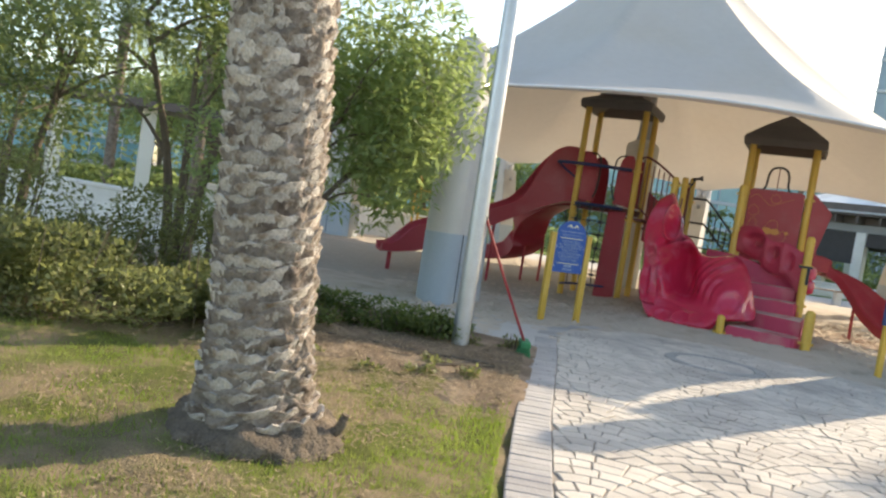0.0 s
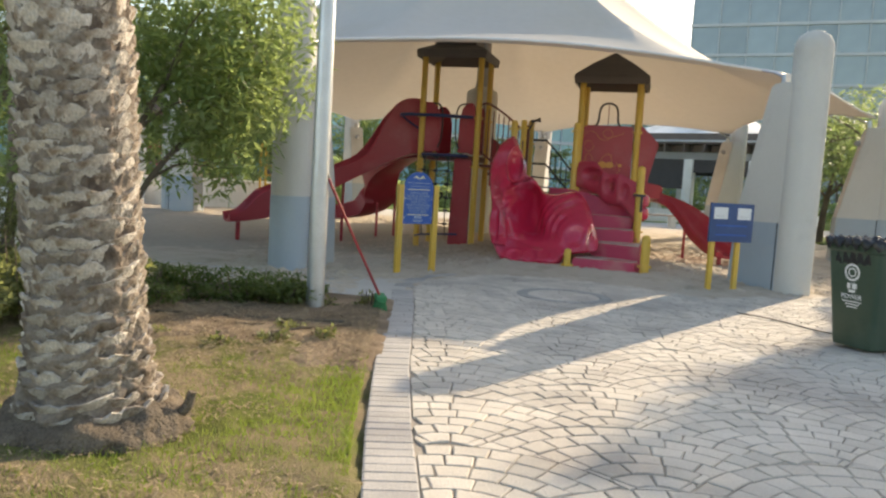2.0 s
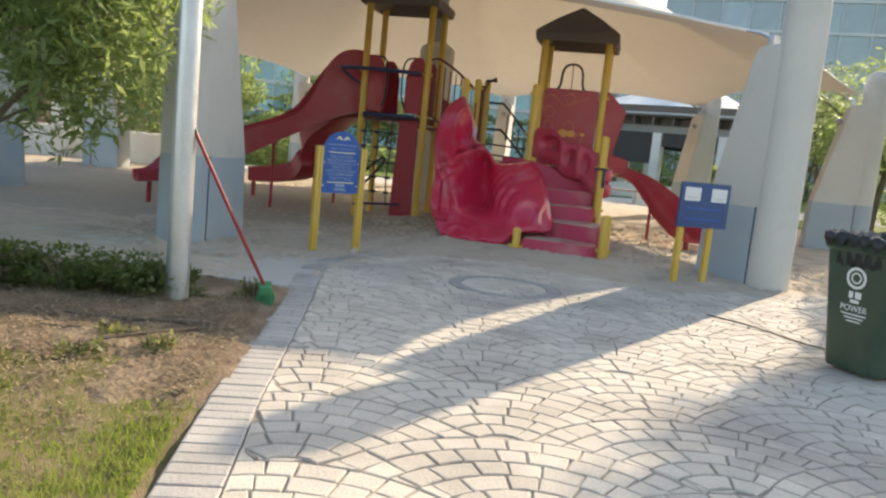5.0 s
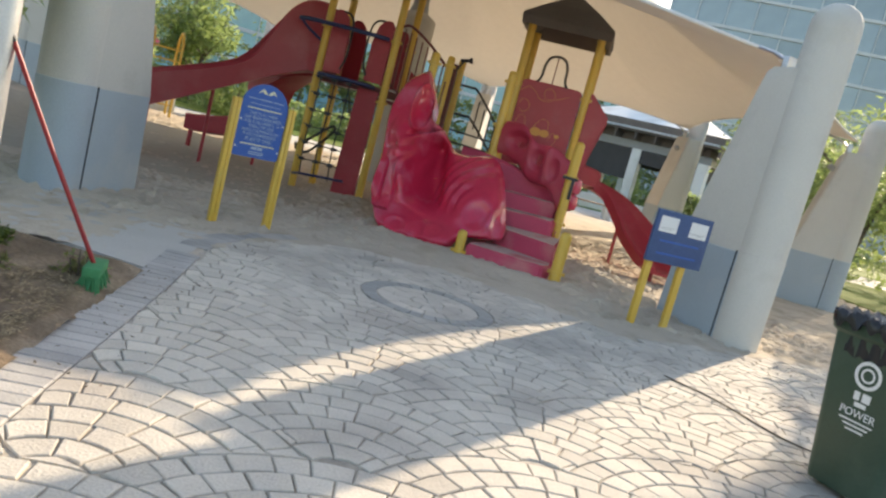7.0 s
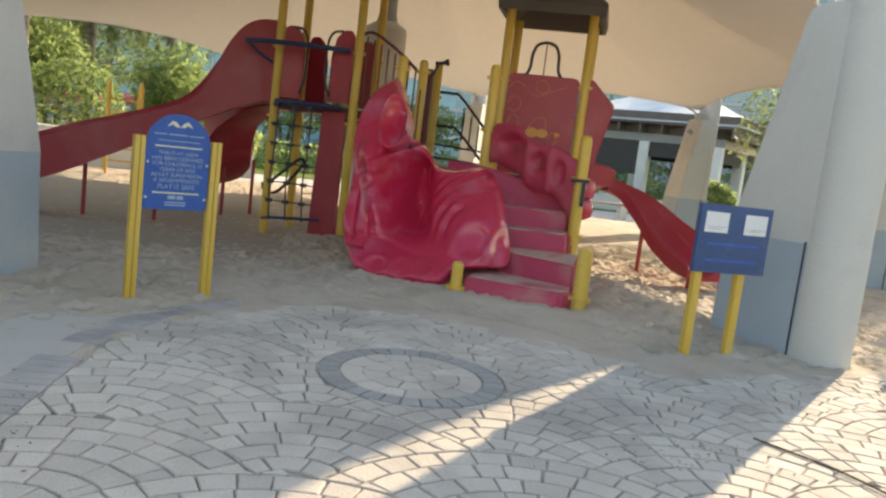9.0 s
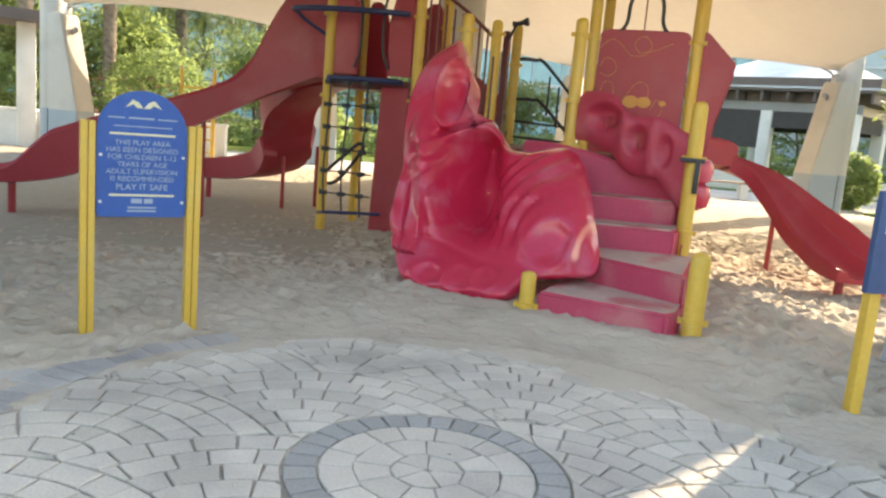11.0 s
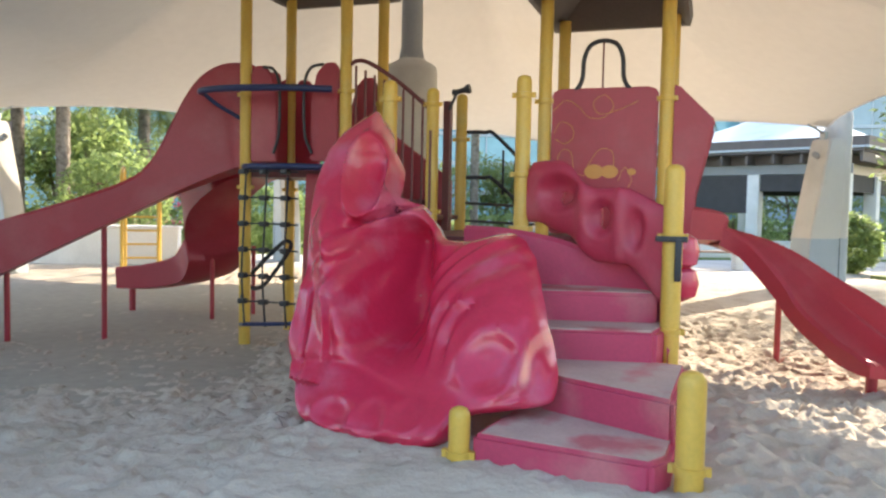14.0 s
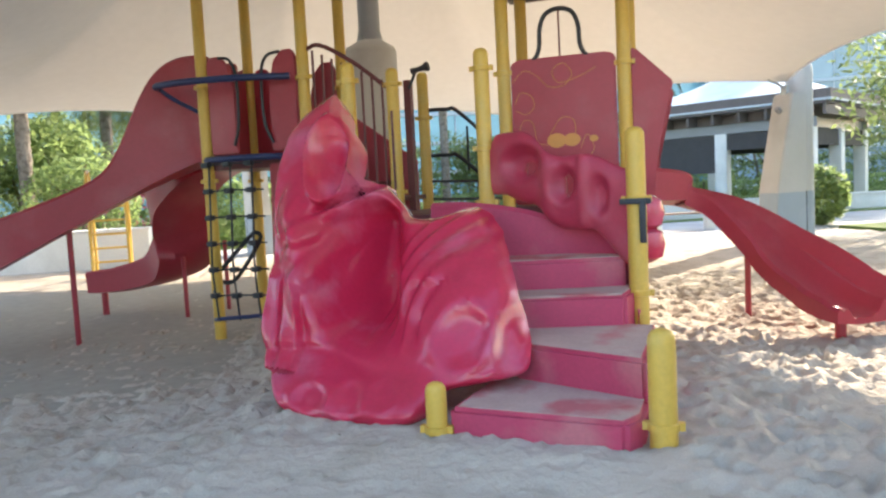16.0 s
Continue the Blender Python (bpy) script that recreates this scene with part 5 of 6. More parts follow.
# grass blades and litter over the lawn
rnd = random.Random(77)
vs, fs, dvs, dfs = [], [], [], []
for _ in range(60000):
    y = rnd.uniform(1.6, 7.6)
    x = bed_edge(y) - 0.05 - rnd.uniform(0, 1) ** 1.3 * 4.5
    green = nz(x * 0.9, y * 0.9, 4) + 0.5 * nz(x * 2.5, y * 2.5, 6)
    lush = ease(5.7, 4.6, y + 0.35 * x) + 0.25 * green - 0.55 * ease(0.9, 0.45, math.hypot(x + 0.84, y - 3.99))
    z0 = 0.05 * ease(0.0, 1.5, bed_edge(y) - x) - 0.01
    if rnd.random() < lush * (0.55 + 0.9 * ease(-0.1, 0.35, green)):
        a, h = rnd.uniform(0, 6.28), rnd.uniform(0.02, 0.055)
        w = Vector((math.cos(a), math.sin(a), 0)) * 0.0035
        t = Vector((rnd.gauss(0, 0.4) * h, rnd.gauss(0, 0.4) * h, h))
        i, q = len(vs), Vector((x, y, z0))
        vs += [q - w, q + w, q + t]
        fs.append((i, i + 1, i + 2))
    elif rnd.random() < 0.6:
        a, l = rnd.uniform(0, 6.28), rnd.uniform(0.01, 0.04)
        d, w = Vector((math.cos(a), math.sin(a), rnd.uniform(-0.1, 0.4))) * l, Vector((-math.sin(a), math.cos(a), 0)) * 0.004
        i, q = len(dvs), Vector((x, y, z0 + 0.025 + 0.03 * ease(4.9, 5.6, y)))
        dvs += [q - w, q + w, q + d + w, q + d - w]
        dfs.append((i, i + 1, i + 2, i + 3))
for name, v, f, m, lab in (("grass", vs, fs, M_GRASS, "short sparse green and straw-coloured grass"), ("leaf_litter", dvs, dfs, M_DRY, "dry leaves and twigs on the earth")):
    me = bpy.data.meshes.new(name)
    me.from_pydata([tuple(q) for q in v], [], f)
    me.materials.append(m)
    tagged(new(name, me), lab, name.replace("_", " "), kind="stuff")
# scraps blown over the paving and sand
pvs, pfs = [], []
for cx, cy, sx, sy, n in ((4.55, 7.75, 0.22, 0.12, 60), (1.15, 6.9, 0.12, 0.5, 60), (1.35, 7.9, 0.12, 0.4, 50), (3.3, 10.95, 0.5, 0.12, 8), (0.6, 10.3, 0.35, 0.15, 30), (5.3, 7.0, 0.3, 0.3, 35), (3.5, 8.0, 1.5, 1.5, 26), (5.0, 12.0, 2.5, 1.2, 30)):
    for _ in range(n):
        x, y, a, l = rnd.gauss(cx, sx), rnd.gauss(cy, sy), rnd.uniform(0, 6.28), rnd.uniform(0.008, 0.03)
        zz = max(0.004, sand_height(x, y) if y > 9.4 else 0.004) + 0.004
        d, w = Vector((math.cos(a), math.sin(a), rnd.uniform(0, 0.3))) * l, Vector((-math.sin(a), math.cos(a), 0)) * l * 0.3
        i, q = len(pvs), Vector((x, y, zz))
        pvs += [q, q + d * 0.5 + w, q + d, q + d * 0.5 - w]
        pfs.append((i, i + 1, i + 2, i + 3))
me = bpy.data.meshes.new("fallen_leaves")
me.from_pydata([tuple(q) for q in pvs], [], pfs)
me.materials.append(M_TRUNK)
tagged(new("fallen_leaves", me), "dark fallen leaf scraps on the paving", "leaf litter", kind="stuff")
# irrigation pipes and sticks
for pts, r, nm in (([(-1.6, 6.95, 0.06), (-0.6, 6.82, 0.07), (-0.1, 6.72, 0.06), (0.55, 6.66, 0.055)], 0.012, "irrigation_pipe"), ([(-1.2, 6.5, 0.06), (-0.3, 6.42, 0.07), (0.25, 6.32, 0.06)], 0.010, "irrigation_pipe"), ([(-0.2, 6.0, 0.06), (0.2, 6.25, 0.08), (0.6, 6.55, 0.06)], 0.009, "stick")):
    bm = bmesh.new()
    tube(bm, spline(pts, 6), r, 6)
    solid(nm, bm, M_TRUNK, "thin brown irrigation pipe lying on the soil" if nm != "stick" else "dry stick lying on the soil", nm.replace("_", " "))
bm = bmesh.new()
tube(bm, spline([(5.15, 8.0, 0.006), (5.35, 7.55, 0.008), (5.45, 7.0, 0.008), (5.6, 6.75, 0.008)], 6), 0.006, 6)
solid("hose", bm, M_TRUNK, "thin brown hose lying on the paving", "hose")

# beyond the playground
M_GLASSTEAL = material("teal_glazing", (0.20, 0.40, 0.45), 0.12, var=0.15, scale=0.1, fine=0.6, second=(0.27, 0.47, 0.52), second_scale=0.12, random_tone=0.22, spec=0.8)
M_GLASSGREY = material("grey_glazing", (0.22, 0.29, 0.33), 0.15, var=0.12, scale=0.1, fine=0.6, random_tone=0.15, spec=0.8)
M_CLAD = material("pale_cladding", (0.50, 0.53, 0.55), 0.6, var=0.06, scale=0.2, fine=2)
M_WALLWHITE = material("white_render_wall", (0.80, 0.79, 0.76), 0.85, var=0.07, scale=0.8, fine=30, bump=0.1, second=(0.66, 0.65, 0.62), second_scale=0.7)
M_SLAT = material("dark_brown_slats", (0.13, 0.105, 0.095), 0.7, var=0.2, scale=2, fine=30)
M_BLIND = material("black_shade_cloth", (0.07, 0.065, 0.065), 0.9, var=0.15)
M_BENCH = material("bench_timber", (0.24, 0.14, 0.08), 0.7, var=0.2, scale=3, fine=40)

lawn_bm = bmesh.new()
prism(lawn_bm, [(-60, 30.0), (60, 31.0), (90, 75), (-90, 75)], -0.12, 0.0)
solid("lawn", lawn_bm, M_FARGRASS, "green park lawn beyond the footpath", "lawn", kind="structure", smooth=False)
lawn_bm = bmesh.new()
prism(lawn_bm, [(-40, 13.5), (-9, 13.5), (-6.2, 23.8), (-40, 23.0)], -0.12, 0.0)
solid("lawn", lawn_bm, M_FARGRASS, "green side lawn past the path", "lawn", kind="structure", smooth=False)
lawn_bm = bmesh.new()
prism(lawn_bm, [(16, 9), (60, 9), (60, 25.5), (16.5, 25.0)], -0.12, 0.0)
solid("lawn", lawn_bm, M_FARGRASS, "green side lawn past the canopy", "lawn", kind="structure", smooth=False)


def wall(x0, y0, x1, y1, h, t=0.25):
    d = Vector((x1 - x0, y1 - y0))
    bm = bmesh.new()
    box(bm, 0, d.length, -t / 2, t / 2, -0.1, h, 0.02)
    box(bm, -0.03, d.length + 0.03, -t / 2 - 0.04, t / 2 + 0.04, h, h + 0.07, 0.015)
    solid("wall", bm, M_WALLWHITE, "low white rendered garden wall", "wall", kind="structure", m=pose(x0, y0, 0, 0, 0, math.degrees(math.atan2(d.y, d.x))))


wall(-8.5, 26.0, -0.4, 26.4, 0.82, 0.5)
wall(-9.0, 15.0, -2.6, 12.2, 0.75)
wall(-16.0, 18.5, -9.0, 15.0, 0.75)
wall(9.5, 31.5, 24, 32.0, 0.5)


def tower(name, x, y, turn, w, d, h, floors, bays, glass, label):
    """A glazed block: slab edges, mullions and each pane of the long face set in its frame."""
    ob = thing(name, pose(x, y, 0, 0, 0, turn), label, "building")
    bm = bmesh.new()
    box(bm, -w / 2, w / 2, 0.3, d, -0.1, h)
    part("wall", bm, M_CLAD, ob, smooth=False)
    bm = bmesh.new()
    box(bm, -w / 2 - 0.3, w / 2 + 0.3, 0.0, d + 0.3, h, h + 0.8)
    box(bm, -w / 4, w / 8, d * 0.3, d * 0.6, h + 0.8, h + 3.0)
    part("roof", bm, M_CLAD, ob, smooth=False)
    fh, bw = h / floors, w / bays
    pane = bmesh.new()
    box(pane, 0.06, bw - 0.06, 0.16, 0.22, 0.35, fh - 0.08)
    pane_me = finish(pane, "window", glass)
    side_n = max(2, int(d / bw))
    for f in range(floors):
        for b in range(bays):
            o = new("window", pane_me)
            o.parent = ob
            o.matrix_local = pose(-w / 2 + b * bw, 0.1, f * fh)
        for b in range(side_n):
            for s in (-1, 1):
                o = new("window", pane_me)
                o.parent = ob
                o.matrix_local = pose(s * (w / 2 - 0.02), 0.3 + (b if s > 0 else b + 1) * d / side_n, f * fh, 0, 0, 90 if s > 0 else -90)
        bm = bmesh.new()
        box(bm, -w / 2 - 0.15, w / 2 + 0.15, 0.05, 0.35, f * fh - 0.05, f * fh + 0.3)
        part("floor_edge", bm, M_CLAD, ob, smooth=False)
    bm = bmesh.new()
    for b in range(0, bays + 1):
        box(bm, -w / 2 + b * bw - 0.05, -w / 2 + b * bw + 0.05, 0.08, 0.34, 0, h)
    m = part("mullions", bm, M_CLAD, ob, smooth=False)
    m["kind"] = "stuff"
    return ob


tower("office_building", 8, 92, 4, 84, 16, 13, 4, 24, M_GLASSTEAL, "wide low office block with teal glass front")
tower("office_tower", 63, 84, -34, 34, 26, 34, 9, 10, M_GLASSGREY, "tall grey glass office tower beyond the trees")
tower("office_building", -52, 78, 30, 40, 16, 9, 3, 12, M_GLASSTEAL, "pale low building with glazed front")

# garden pavilion
pav = thing("pavilion", pose(21.7, 37.5, 0, 0, 0, -52), "square garden pavilion with dark eaves, white posts and fabric peak", "pavilion")
for x in (-3.2, 0.0, 3.2):
    for y in (-3.2, 0.0, 3.2):
        if x or y:
            bm = bmesh.new()
            box(bm, x - 0.23, x + 0.23, y - 0.23, y + 0.23, -0.1, 3.0, 0.03)
            part("post", bm, M_WALLWHITE, pav)
for s in (-1, 1):
    bm = bmesh.new()
    box(bm, -3.5, 3.5, s * 3.2 - 0.1, s * 3.2 + 0.1, 3.0, 3.35)
    part("beam", bm, M_GREYPAINT, pav, "grey steel beam", smooth=False)
    bm = bmesh.new()
    box(bm, s * 3.2 - 0.1, s * 3.2 + 0.1, -3.09, 3.09, 3.0, 3.35)
    part("beam", bm, M_GREYPAINT, pav, "grey steel beam", smooth=False)
for q in range(4):
    bm = bmesh.new()
    box(bm, -3.38, 3.28, -3.36, -3.30, 3.36, 3.71, m=Matrix.Rotation(q * math.pi / 2, 4, "Z"))
    part("valance", bm, M_SLAT, pav, smooth=False)
for k in range(30):
    bm = bmesh.new()
    y = -4.1 + 8.2 * k / 29
    box(bm, -4.1, 4.1, y - 0.12, y + 0.12, 3.72, 3.80)
    part("slat", bm, M_SLAT, pav, smooth=False)
for k in range(9):
    bm = bmesh.new()
    x = -4.0 + k
    box(bm, x - 0.05, x + 0.05, -4.1, 4.1, 3.36, 3.71)
    part("rafter", bm, M_SLAT, pav, smooth=False)
for q in range(4):
    turn = Matrix.Rotation(q * math.pi / 2, 4, "Z")
    bm = bmesh.new()
    box(bm, -4.24, 4.14, -4.25, -4.15, 3.90, 4.22, m=turn)
    part("fascia", bm, M_SLAT, pav, smooth=False)
    bm = bmesh.new()
    box(bm, -4.27, 4.15, -4.28, -4.16, 3.82, 3.895, m=turn)
    part("fascia_trim", bm, M_CLAD, pav, "pale metal trim", smooth=False)
    for x, low in ((-1.6, 2.35), (1.6, 2.35)) if q else ((-1.6, 1.5), (1.6, 2.35)):
        bm = bmesh.new()
        box(bm, x - 1.36, x + 1.36, -3.34, -3.31, low, 2.98, m=turn)
        part("blind", bm, M_BLIND, pav, "black shade cloth blind", smooth=False)
rows = []
for k in range(12):
    s = k / 11
    row = []
    for q in range(48):
        a = 2 * math.pi * q / 48
        r = (0.25 + 3.7 * s) / max(abs(math.cos(a)), abs(math.sin(a))) ** (0.25 + 0.7 * s)
        row.append((math.cos(a) * r, math.sin(a) * r, 6.5 - 2.28 * s ** 0.62))
    rows.append(row)
peak = new("fabric_peak", grid_mesh("fabric_peak", rows, M_WALLWHITE, close=True))
peak.parent, peak["label"] = pav, "white fabric roof peak"
for x, y in ((13.2, 26.8), (16.2, 27.3), (11.0, 29.5)):
    bench = thing("bench", pose(x, y, 0, 0, 0, -12), "timber bench on pale concrete plinths", "bench")
    bm = bmesh.new()
    for q in range(3):
        box(bm, -0.9, 0.9, -0.22 + q * 0.15, -0.09 + q * 0.15, 0.42, 0.46)
    part("seat", bm, M_BENCH, bench, smooth=False)
    for s in (-0.7, 0.7):
        bm = bmesh.new()
        box(bm, s - 0.1, s + 0.1, -0.2, 0.22, -0.05, 0.42, 0.01)
        part("leg", bm, M_WALLWHITE, bench)

# pergola on the far left
perg = thing("pergola", pose(-9.5, 23.5, 0, 0, 0, 25), "white pergola with a flat dark roof edge", "pergola")
for x in (-5, -2.5, 0, 2.5, 5):
    bm = bmesh.new()
    box(bm, x - 0.2, x + 0.2, -0.2, 0.2, -0.1, 2.9, 0.03)
    part("post", bm, M_WALLWHITE, perg)
bm = bmesh.new()
box(bm, -6, 6, -0.8, 1.6, 2.9, 3.15)
part("roof", bm, M_SLAT, perg, smooth=False)

# climbing frames further back
frame_a = thing("arch_climber", pose(-0.7, 24.2, 0, 0, 0, 12), "yellow arched climbing ladder behind the slides", "climbing frame")
for x in (-0.35, 0.35):
    bm = bmesh.new()
    tube(bm, spline([(x, 0.5, -0.1), (x, 0.5, 1.5), (x, 0.35, 1.95), (x, 0.0, 2.15), (x, -0.4, 2.0), (x, -0.5, 1.6), (x, -0.5, -0.1)], 6), 0.035, 8)
    part("side_rail", bm, M_YELLOW, frame_a)
for k in range(6):
    bm = bmesh.new()
    tube(bm, [(-0.35, -0.5, 0.3 + 0.28 * k), (0.35, -0.5, 0.3 + 0.28 * k)], 0.022, 8)
    part("rung", bm, M_YELLOW, frame_a)
frame_b = thing("ladder_climber", pose(9.3, 20.6, 0, 0, 0, -20), "small red tubular ladder standing in the sand", "climbing frame")
for s in (-0.2, 0.2):
    bm = bmesh.new()
    tube(bm, spline([(s - 0.15, 0, -0.1), (s + 0.05, 0, 0.6), (s + 0.2, 0.1, 1.1), (s + 0.2, 0.5, 1.25), (s + 0.2, 0.9, -0.1)], 5), 0.03, 8)
    part("side_rail", bm, M_RED, frame_b)
for k in range(3):
    bm = bmesh.new()
    tube(bm, [(-0.28 + 0.09 * k, 0, 0.3 + 0.25 * k), (0.12 + 0.09 * k, 0, 0.3 + 0.25 * k)], 0.02, 8)
    part("rung", bm, M_RED, frame_b)
crossbeam = thing("round_sign", pose(14.8, 24.5, 0), "slim pale bollard beside the path", "bollard")
bm = bmesh.new()
revolve(bm, [(0.09, -0.1), (0.09, 0.95), (0.06, 1.0)], 14)
part("post", bm, M_CLAD, crossbeam)

# far trees, palms, hedges
rnd = random.Random(99)
# the tree at (16.6, 18.9) is added only to shade the sand
for k, (x, y, h, r) in enumerate(((-14, 36, 6.5, 3.2), (-8, 40, 5.5, 2.6), (-20, 30, 6.0, 3.0), (4, 48, 6.0, 3.0), (12, 50, 5.0, 2.8), (29, 49, 6.5, 3.0), (20.5, 25.5, 5.8, 2.1), (26, 24, 7.0, 3.0), (18.5, 17.5, 6.2, 2.2), (22, 14, 6.8, 2.8), (13.45, 12.05, 8.5, 1.8), (14.6, 10.0, 9.2, 2.5), (15.5, 8.2, 5.0, 2.2), (30, 34, 7, 3.5), (-26, 20, 7, 3.5), (-30, 44, 8, 4), (36, 46, 8, 4), (-3, 56, 7, 3.5), (-11, 38, 6.5, 2.8), (-5.5, 46, 7.5, 3.0), (-16, 42, 8.0, 3.5), (-1.0, 37.5, 4.6, 1.8), (6.5, 40.5, 4.2, 2.0), (16.5, 22.0, 5.2, 2.3), (16.6, 18.9, 5.0, 2.3), (-9.5, 34.0, 5.6, 2.6), (-12.5, 39.0, 7.0, 3.0), (-4.6, 34.2, 5.0, 2.2))):
    tree(200 + k, x, y, h, r, 2, M_LEAFDARK if k % 3 else M_LEAF, 13000 if (x, y) in ((13.45, 12.05), (14.6, 10.0)) else 3800, 0.26 if y > 27 else 0.19, "dark leafy park tree", low=0.25, lobes=16, trunk_r=0.12)
for k, (x, y, r, h) in enumerate(((-3.4, 31.5, 1.6, 2.9), (1.2, 32.5, 1.3, 2.0), (16.5, 26.0, 0.8, 1.5), (23.0, 44.5, 1.5, 2.6), (-7.5, 30.8, 1.3, 2.3))):
    ob = thing("topiary_bush", pose(x, y, 0), "clipped rounded green bush", "bush")
    rn = random.Random(300 + k)
    pts = []
    for _ in range(4200):
        d = Vector((rn.gauss(0, 1), rn.gauss(0, 1), rn.gauss(0, 1))).normalized()
        q = 1 + 0.05 * nz(3 * d.x, 3 * d.y, 3 * d.z + k) - 0.12 * rn.random() ** 2
        pts.append((d.x * r * q, d.y * r * q, max(0.03, h * 0.52 + d.z * h * 0.5 * q)))
    leaf_part("foliage", rn, pts, 0.17, M_LEAF, ob, 0.5)
    bm = bmesh.new()
    tube(bm, [(0, 0, -0.1), (0, 0, h * 0.5)], [0.08, 0.05], 8)
    part("trunk", bm, M_TRUNK, ob)
for k, (x, y, h) in enumerate(((-7.0, 33.5, 6.2), (-4.0, 37.0, 5.2), (-10.5, 35.0, 6.0), (-1.5, 41.0, 5.5), (9.5, 44.0, 6.5), (-13.5, 30.0, 6.5), (3.5, 58.0, 8.5), (27.0, 60.0, 8.0), (-6.2, 28.6, 5.6), (-8.8, 30.6, 5.0), (-5.0, 31.8, 5.4), (-9.8, 29.2, 6.2))):
    ob = thing("palm_tree", pose(x, y, 0), "tall park palm with feathery fronds", "palm tree", "park palms")
    tr = new("trunk", grid_mesh("trunk", palm_trunk(h, 0.30, 0.19, 40 + k, 28, 0.06, 0.14, 9, 0.03), M_BARK, close=True))
    tr.parent = ob
    palm_crown(random.Random(60 + k), ob, h, 26, 2.5, M_FROND, 0.6)
for k, (x0, y0, x1, y1, h, m) in enumerate(((-30, 33, -5, 34.5, 1.3, M_LEAF), (-4, 35, 8, 36, 1.2, M_LEAF), (9, 47.5, 44, 43.5, 1.3, M_LEAF), (-9, 42.5, -3.2, 43.5, 2.6, M_PINKFLOWER), (-12, 47, 40, 50, 2.6, M_LEAFDARK), (-18, 20.5, -9, 25.5, 1.1, M_LEAF), (-60, 62, 60, 66, 5.0, M_LEAFDARK), (22, 10, 24, 28, 3.2, M_LEAFDARK), (-30, -14, 30, -15, 3.0, M_LEAFDARK))):
    rn = random.Random(400 + k)
    ob = thing("hedge", pose(0, 0, 0), "clipped green hedge along the lawn" if m is not M_PINKFLOWER else "hedge of pink bougainvillea blossom", "hedge")
    L = math.hypot(x1 - x0, y1 - y0)
    pts = []
    for _ in range(int(min(9000, 260 * L))):
        t = rn.random()
        hh = h * (0.85 + 0.25 * nz(t * L * 0.4, k))
        w = rn.uniform(-0.6, 0.6)
        top = rn.random() < 0.4
        pts.append((x0 + (x1 - x0) * t + w * (y1 - y0) / L, y0 + (y1 - y0) * t - w * (x1 - x0) / L - (0.6 if not top else 0), hh * (rn.uniform(0.93, 1.03) if top else rn.uniform(0.02, 1.0))))
    leaf_part("foliage", rn, pts, 0.24 if h < 4 else 0.5, m, ob, 0.55)

# paving stones, border and ring, last
def stone(poly, h, name, parent, mat, bm=None):
    """A low stone with a chamfered top over a plan polygon; into bm where one is given."""
    cx, cy = sum(p[0] for p in poly) / len(poly), sum(p[1] for p in poly) / len(poly)
    own = bm is None
    b = bm or bmesh.new()
    lo = [b.verts.new((x, y, -0.02)) for x, y in poly]
    hi = [b.verts.new((x, y, h - 0.004)) for x, y in poly]
    top = [b.verts.new((x + (cx - x) * 0.07, y + (cy - y) * 0.07, h)) for x, y in poly]
    n = len(poly)
    b.faces.new(top)
    for k in range(n):
        b.faces.new((lo[k], lo[(k + 1) % n], hi[(k + 1) % n], hi[k]))
        b.faces.new((hi[k], hi[(k + 1) % n], top[(k + 1) % n], top[k]))
    if own:
        me = bpy.data.meshes.new(name)
        b.to_mesh(me)
        b.free()
        me.materials.append(mat)
        ob = new(name, me)
        ob.parent = parent


rnd = random.Random(11)
FAN_R, RINGS_IN_FAN, JOINT, FAN_STEP = 0.96, 7, 0.011, 0.44
PATTERN_TURN = radians(-10)
cp, sp = math.cos(PATTERN_TURN), math.sin(PATTERN_TURN)


def to_world(a, b):
    return (RING.x + a * cp - b * sp, RING.y + a * sp + b * cp)


def keep_in(x, y):
    """Cuts a stone's corner back to the edge of the paving."""
    if y > 8.8 and x < 5.3:
        d = Vector((x, y)) - RING
        if d.length > 1.855:
            d = d.normalized() * 1.855
        return (RING.x + d.x, RING.y + d.y)
    return (max(x, bed_edge(y) + 0.275), y)


def off_ring(p):
    d = Vector(p) - RING
    return (RING.x + d.x * 0.592 / d.length, RING.y + d.y * 0.592 / d.length) if d.length < 0.592 else p


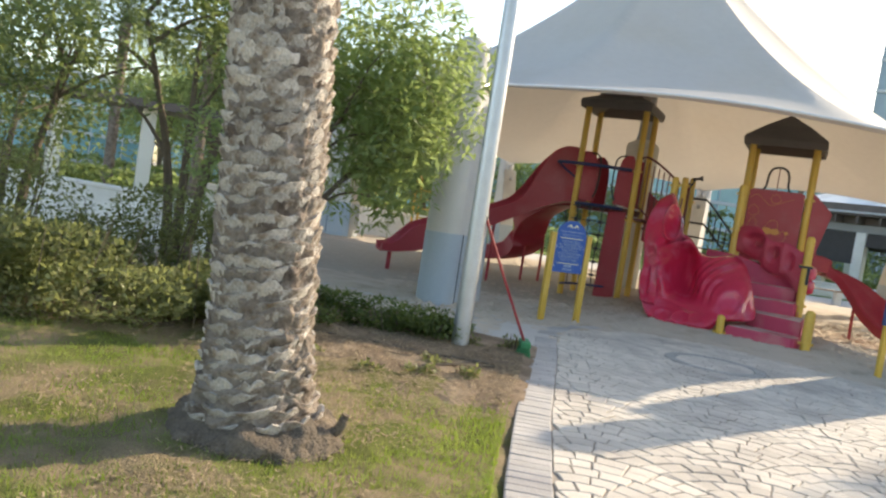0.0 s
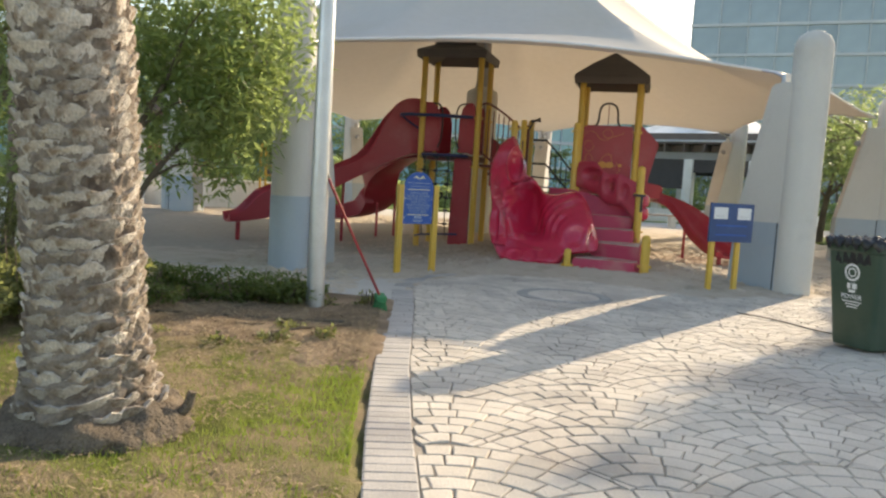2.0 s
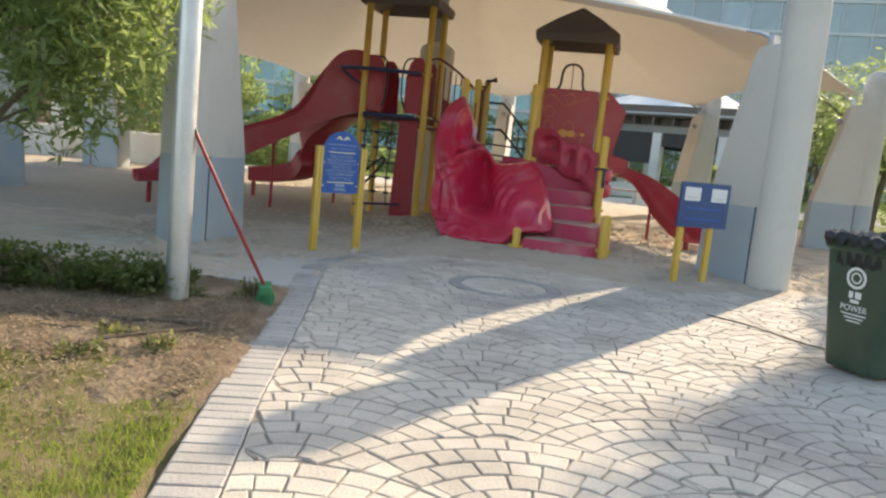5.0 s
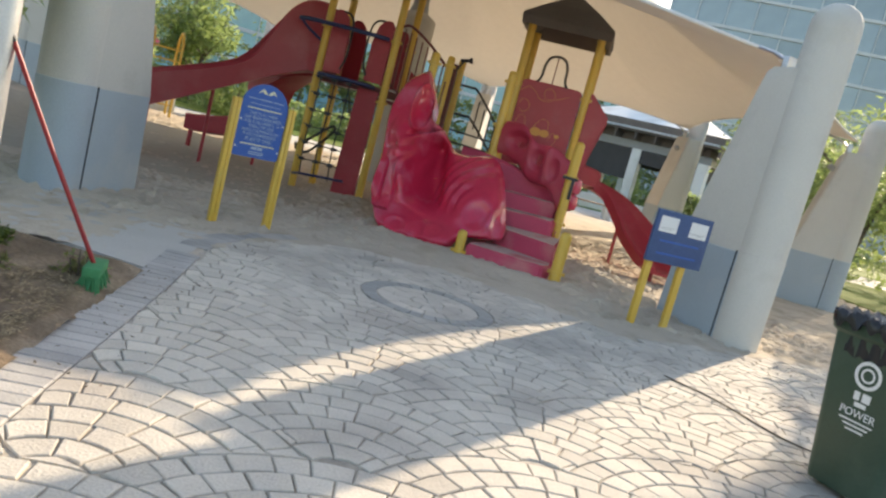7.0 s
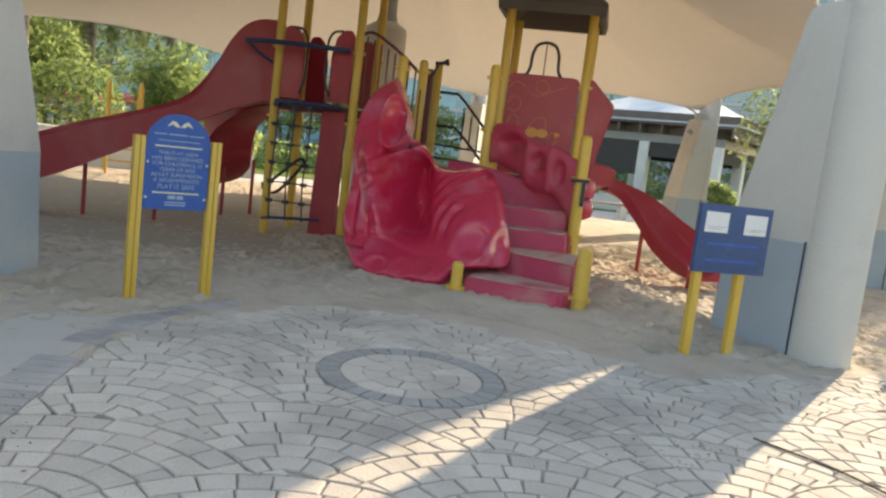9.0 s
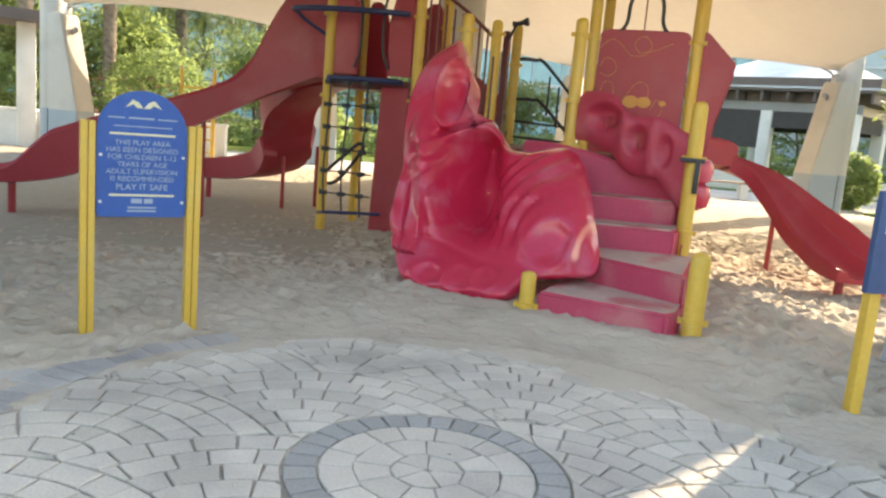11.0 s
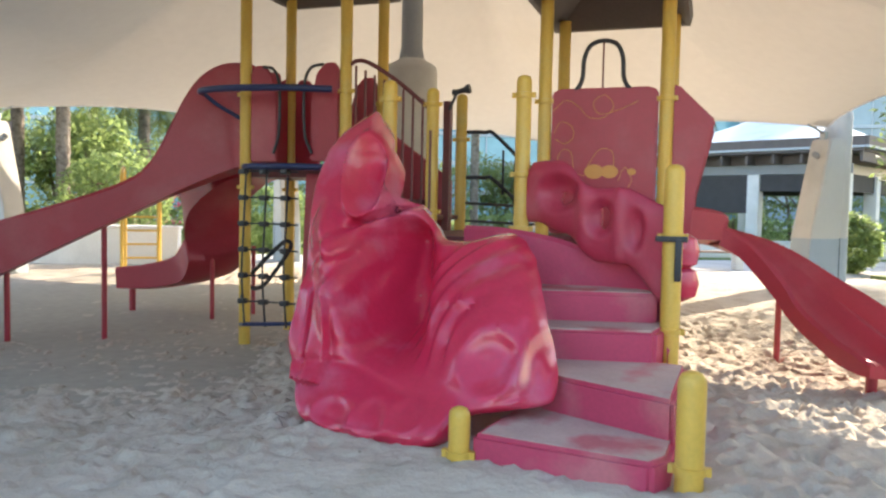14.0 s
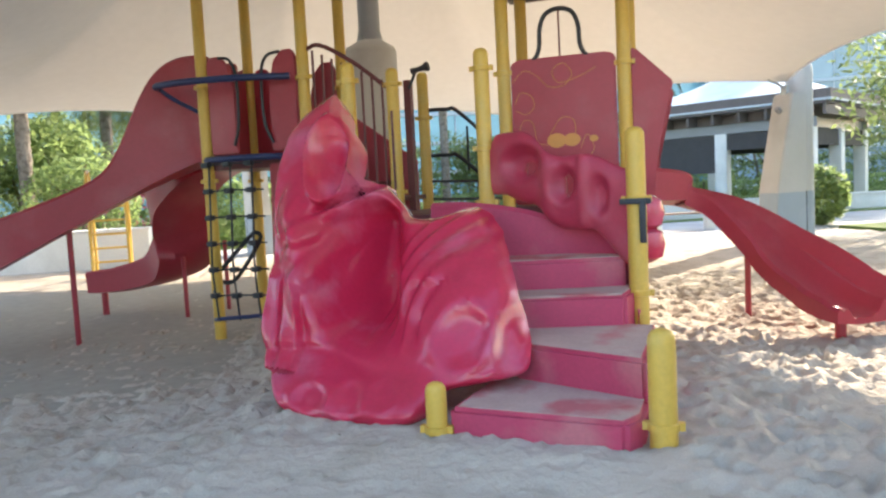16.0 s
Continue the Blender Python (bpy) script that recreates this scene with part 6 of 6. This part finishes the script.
singles, joined = 0, bmesh.new()
SHIFT = Vector((-0.55, 0.10))
THICK = FAN_R / RINGS_IN_FAN
for row in range(-34, 10):
    for col in range(-4, 6):
        c = Vector((col * 2 * FAN_R + (FAN_R if row % 2 else 0), row * FAN_STEP)) + SHIFT
        below = [c + Vector((s * FAN_R, -FAN_STEP)) for s in (-1, 1)] + [c + Vector((0, -2 * FAN_STEP))] + [c + Vector((s * FAN_R, -3 * FAN_STEP)) for s in (-1, 1)]
        mid = to_world(*c)
        if not (-1.5 < mid[0] < 10.5 and -4.5 < mid[1] < 12.0):
            continue
        for ring in range(RINGS_IN_FAN):
            r0, r1 = ring * THICK + JOINT / 2, (ring + 1) * THICK - JOINT / 2
            rm = (r0 + r1) / 2
            n = max(3, round(2 * math.pi * rm / 0.165))
            turn0 = rnd.uniform(0, 6.28)
            cuts = [turn0 + 2 * math.pi * (k + rnd.uniform(-0.16, 0.16)) / n for k in range(n)]
            cuts.append(cuts[0] + 2 * math.pi)
            for a0, a1 in zip(cuts, cuts[1:]):
                am, g = (a0 + a1) / 2, JOINT / 2 / rm
                centre = c + rm * Vector((math.cos(am), math.sin(am)))
                wx, wy = to_world(*centre)
                d = paved(wx, wy)
                if d < -0.045 or wy < -3.5 or wx > 9.5 or (Vector((wx, wy)) - RING).length < 0.53:
                    continue
                poly, hidden = [], 0
                for a, r in ((a0 + g, r0), (am, r0), (a1 - g, r0), (a1 - g, r1), (am, r1), (a0 + g, r1)):
                    q = c + r * Vector((math.cos(a), math.sin(a))) + Vector((rnd.uniform(-0.004, 0.004), rnd.uniform(-0.004, 0.004)))
                    hidden += any((q - o).length < FAN_R for o in below)
                    for o in below:
                        if (q - o).length < FAN_R + JOINT * 0.6:
                            q = o + (q - o).normalized() * (FAN_R + JOINT * 0.6)
                    poly.append(off_ring(keep_in(*to_world(*q))))
                if hidden > 4:
                    continue
                h = rnd.uniform(-0.003, 0.002)
                if singles < 300 and 2.2 < wx < 4.8 and 5.9 < wy < 8.6:
                    stone(poly, h, "paving_stone", slab, M_STONE)
                    singles += 1
                else:
                    stone(poly, h, "", None, None, joined)
rest = part("paving_stones", joined, M_STONES, slab, smooth=False)
rest["kind"] = "stuff"

# the dark ring with its broken stones inside
for k in range(30):
    a, b = radians(12 * k + 0.6), radians(12 * (k + 1) - 0.6)
    stone([(RING.x + r * math.cos(c), RING.y + r * math.sin(c)) for r, c in ((0.45, a), (0.575, a), (0.575, (a + b) / 2), (0.575, b), (0.45, b))], 0.001, "ring_stone", slab, M_GREYSTONE)
jit = lambda q: q + rnd.uniform(-0.012, 0.012)
for n, r0, r1 in ((5, 0.02, 0.15), (9, 0.158, 0.30), (14, 0.308, 0.440)):
    cuts = [2 * math.pi * (k + rnd.uniform(-0.2, 0.2)) / n for k in range(n)]
    cuts.append(cuts[0] + 2 * math.pi)
    for a, b in zip(cuts, cuts[1:]):
        g = 0.005 / r1
        ends = [(r0, a + g), (jit(r1) if r1 < 0.4 else r1, a + g), (r1, (a + b) / 2), (jit(r1) if r1 < 0.4 else r1, b - g), (r0, b - g)]
        stone([(RING.x + r * math.cos(c), RING.y + r * math.sin(c)) for r, c in ends], rnd.uniform(-0.003, 0.001), "paving_stone", slab, M_STONE)

# border: a course of narrow stones along the bed and round the apron
border = new("border_kerb", None)
tagged(border, "edging course of narrow pale stones", "kerb", kind="structure")
y = -3.5
k = 0
while y < 9.0:
    e0, e1 = bed_edge(y), bed_edge(y + 0.098)
    if y > 9.0 - 0.1:
        break
    stone([(e0 + 0.012, y + 0.004), (e0 + 0.262, y - 0.028), (e1 + 0.262, y + 0.066), (e1 + 0.012, y + 0.094)], rnd.uniform(-0.001, 0.003), "border_stone", border, M_BORDER)
    y += 0.1
for k in range(24):
    a, b = radians(170 - 3.3 * k), radians(170 - 3.3 * (k + 1) + 0.25)
    stone([(RING.x + r * math.cos(c), RING.y + r * math.sin(c)) for r, c in ((1.87, b), (2.11, b), (2.11, a), (1.87, a))], rnd.uniform(-0.002, 0.001) - 0.006 * (k > 14), "border_stone", border, M_BORDER)
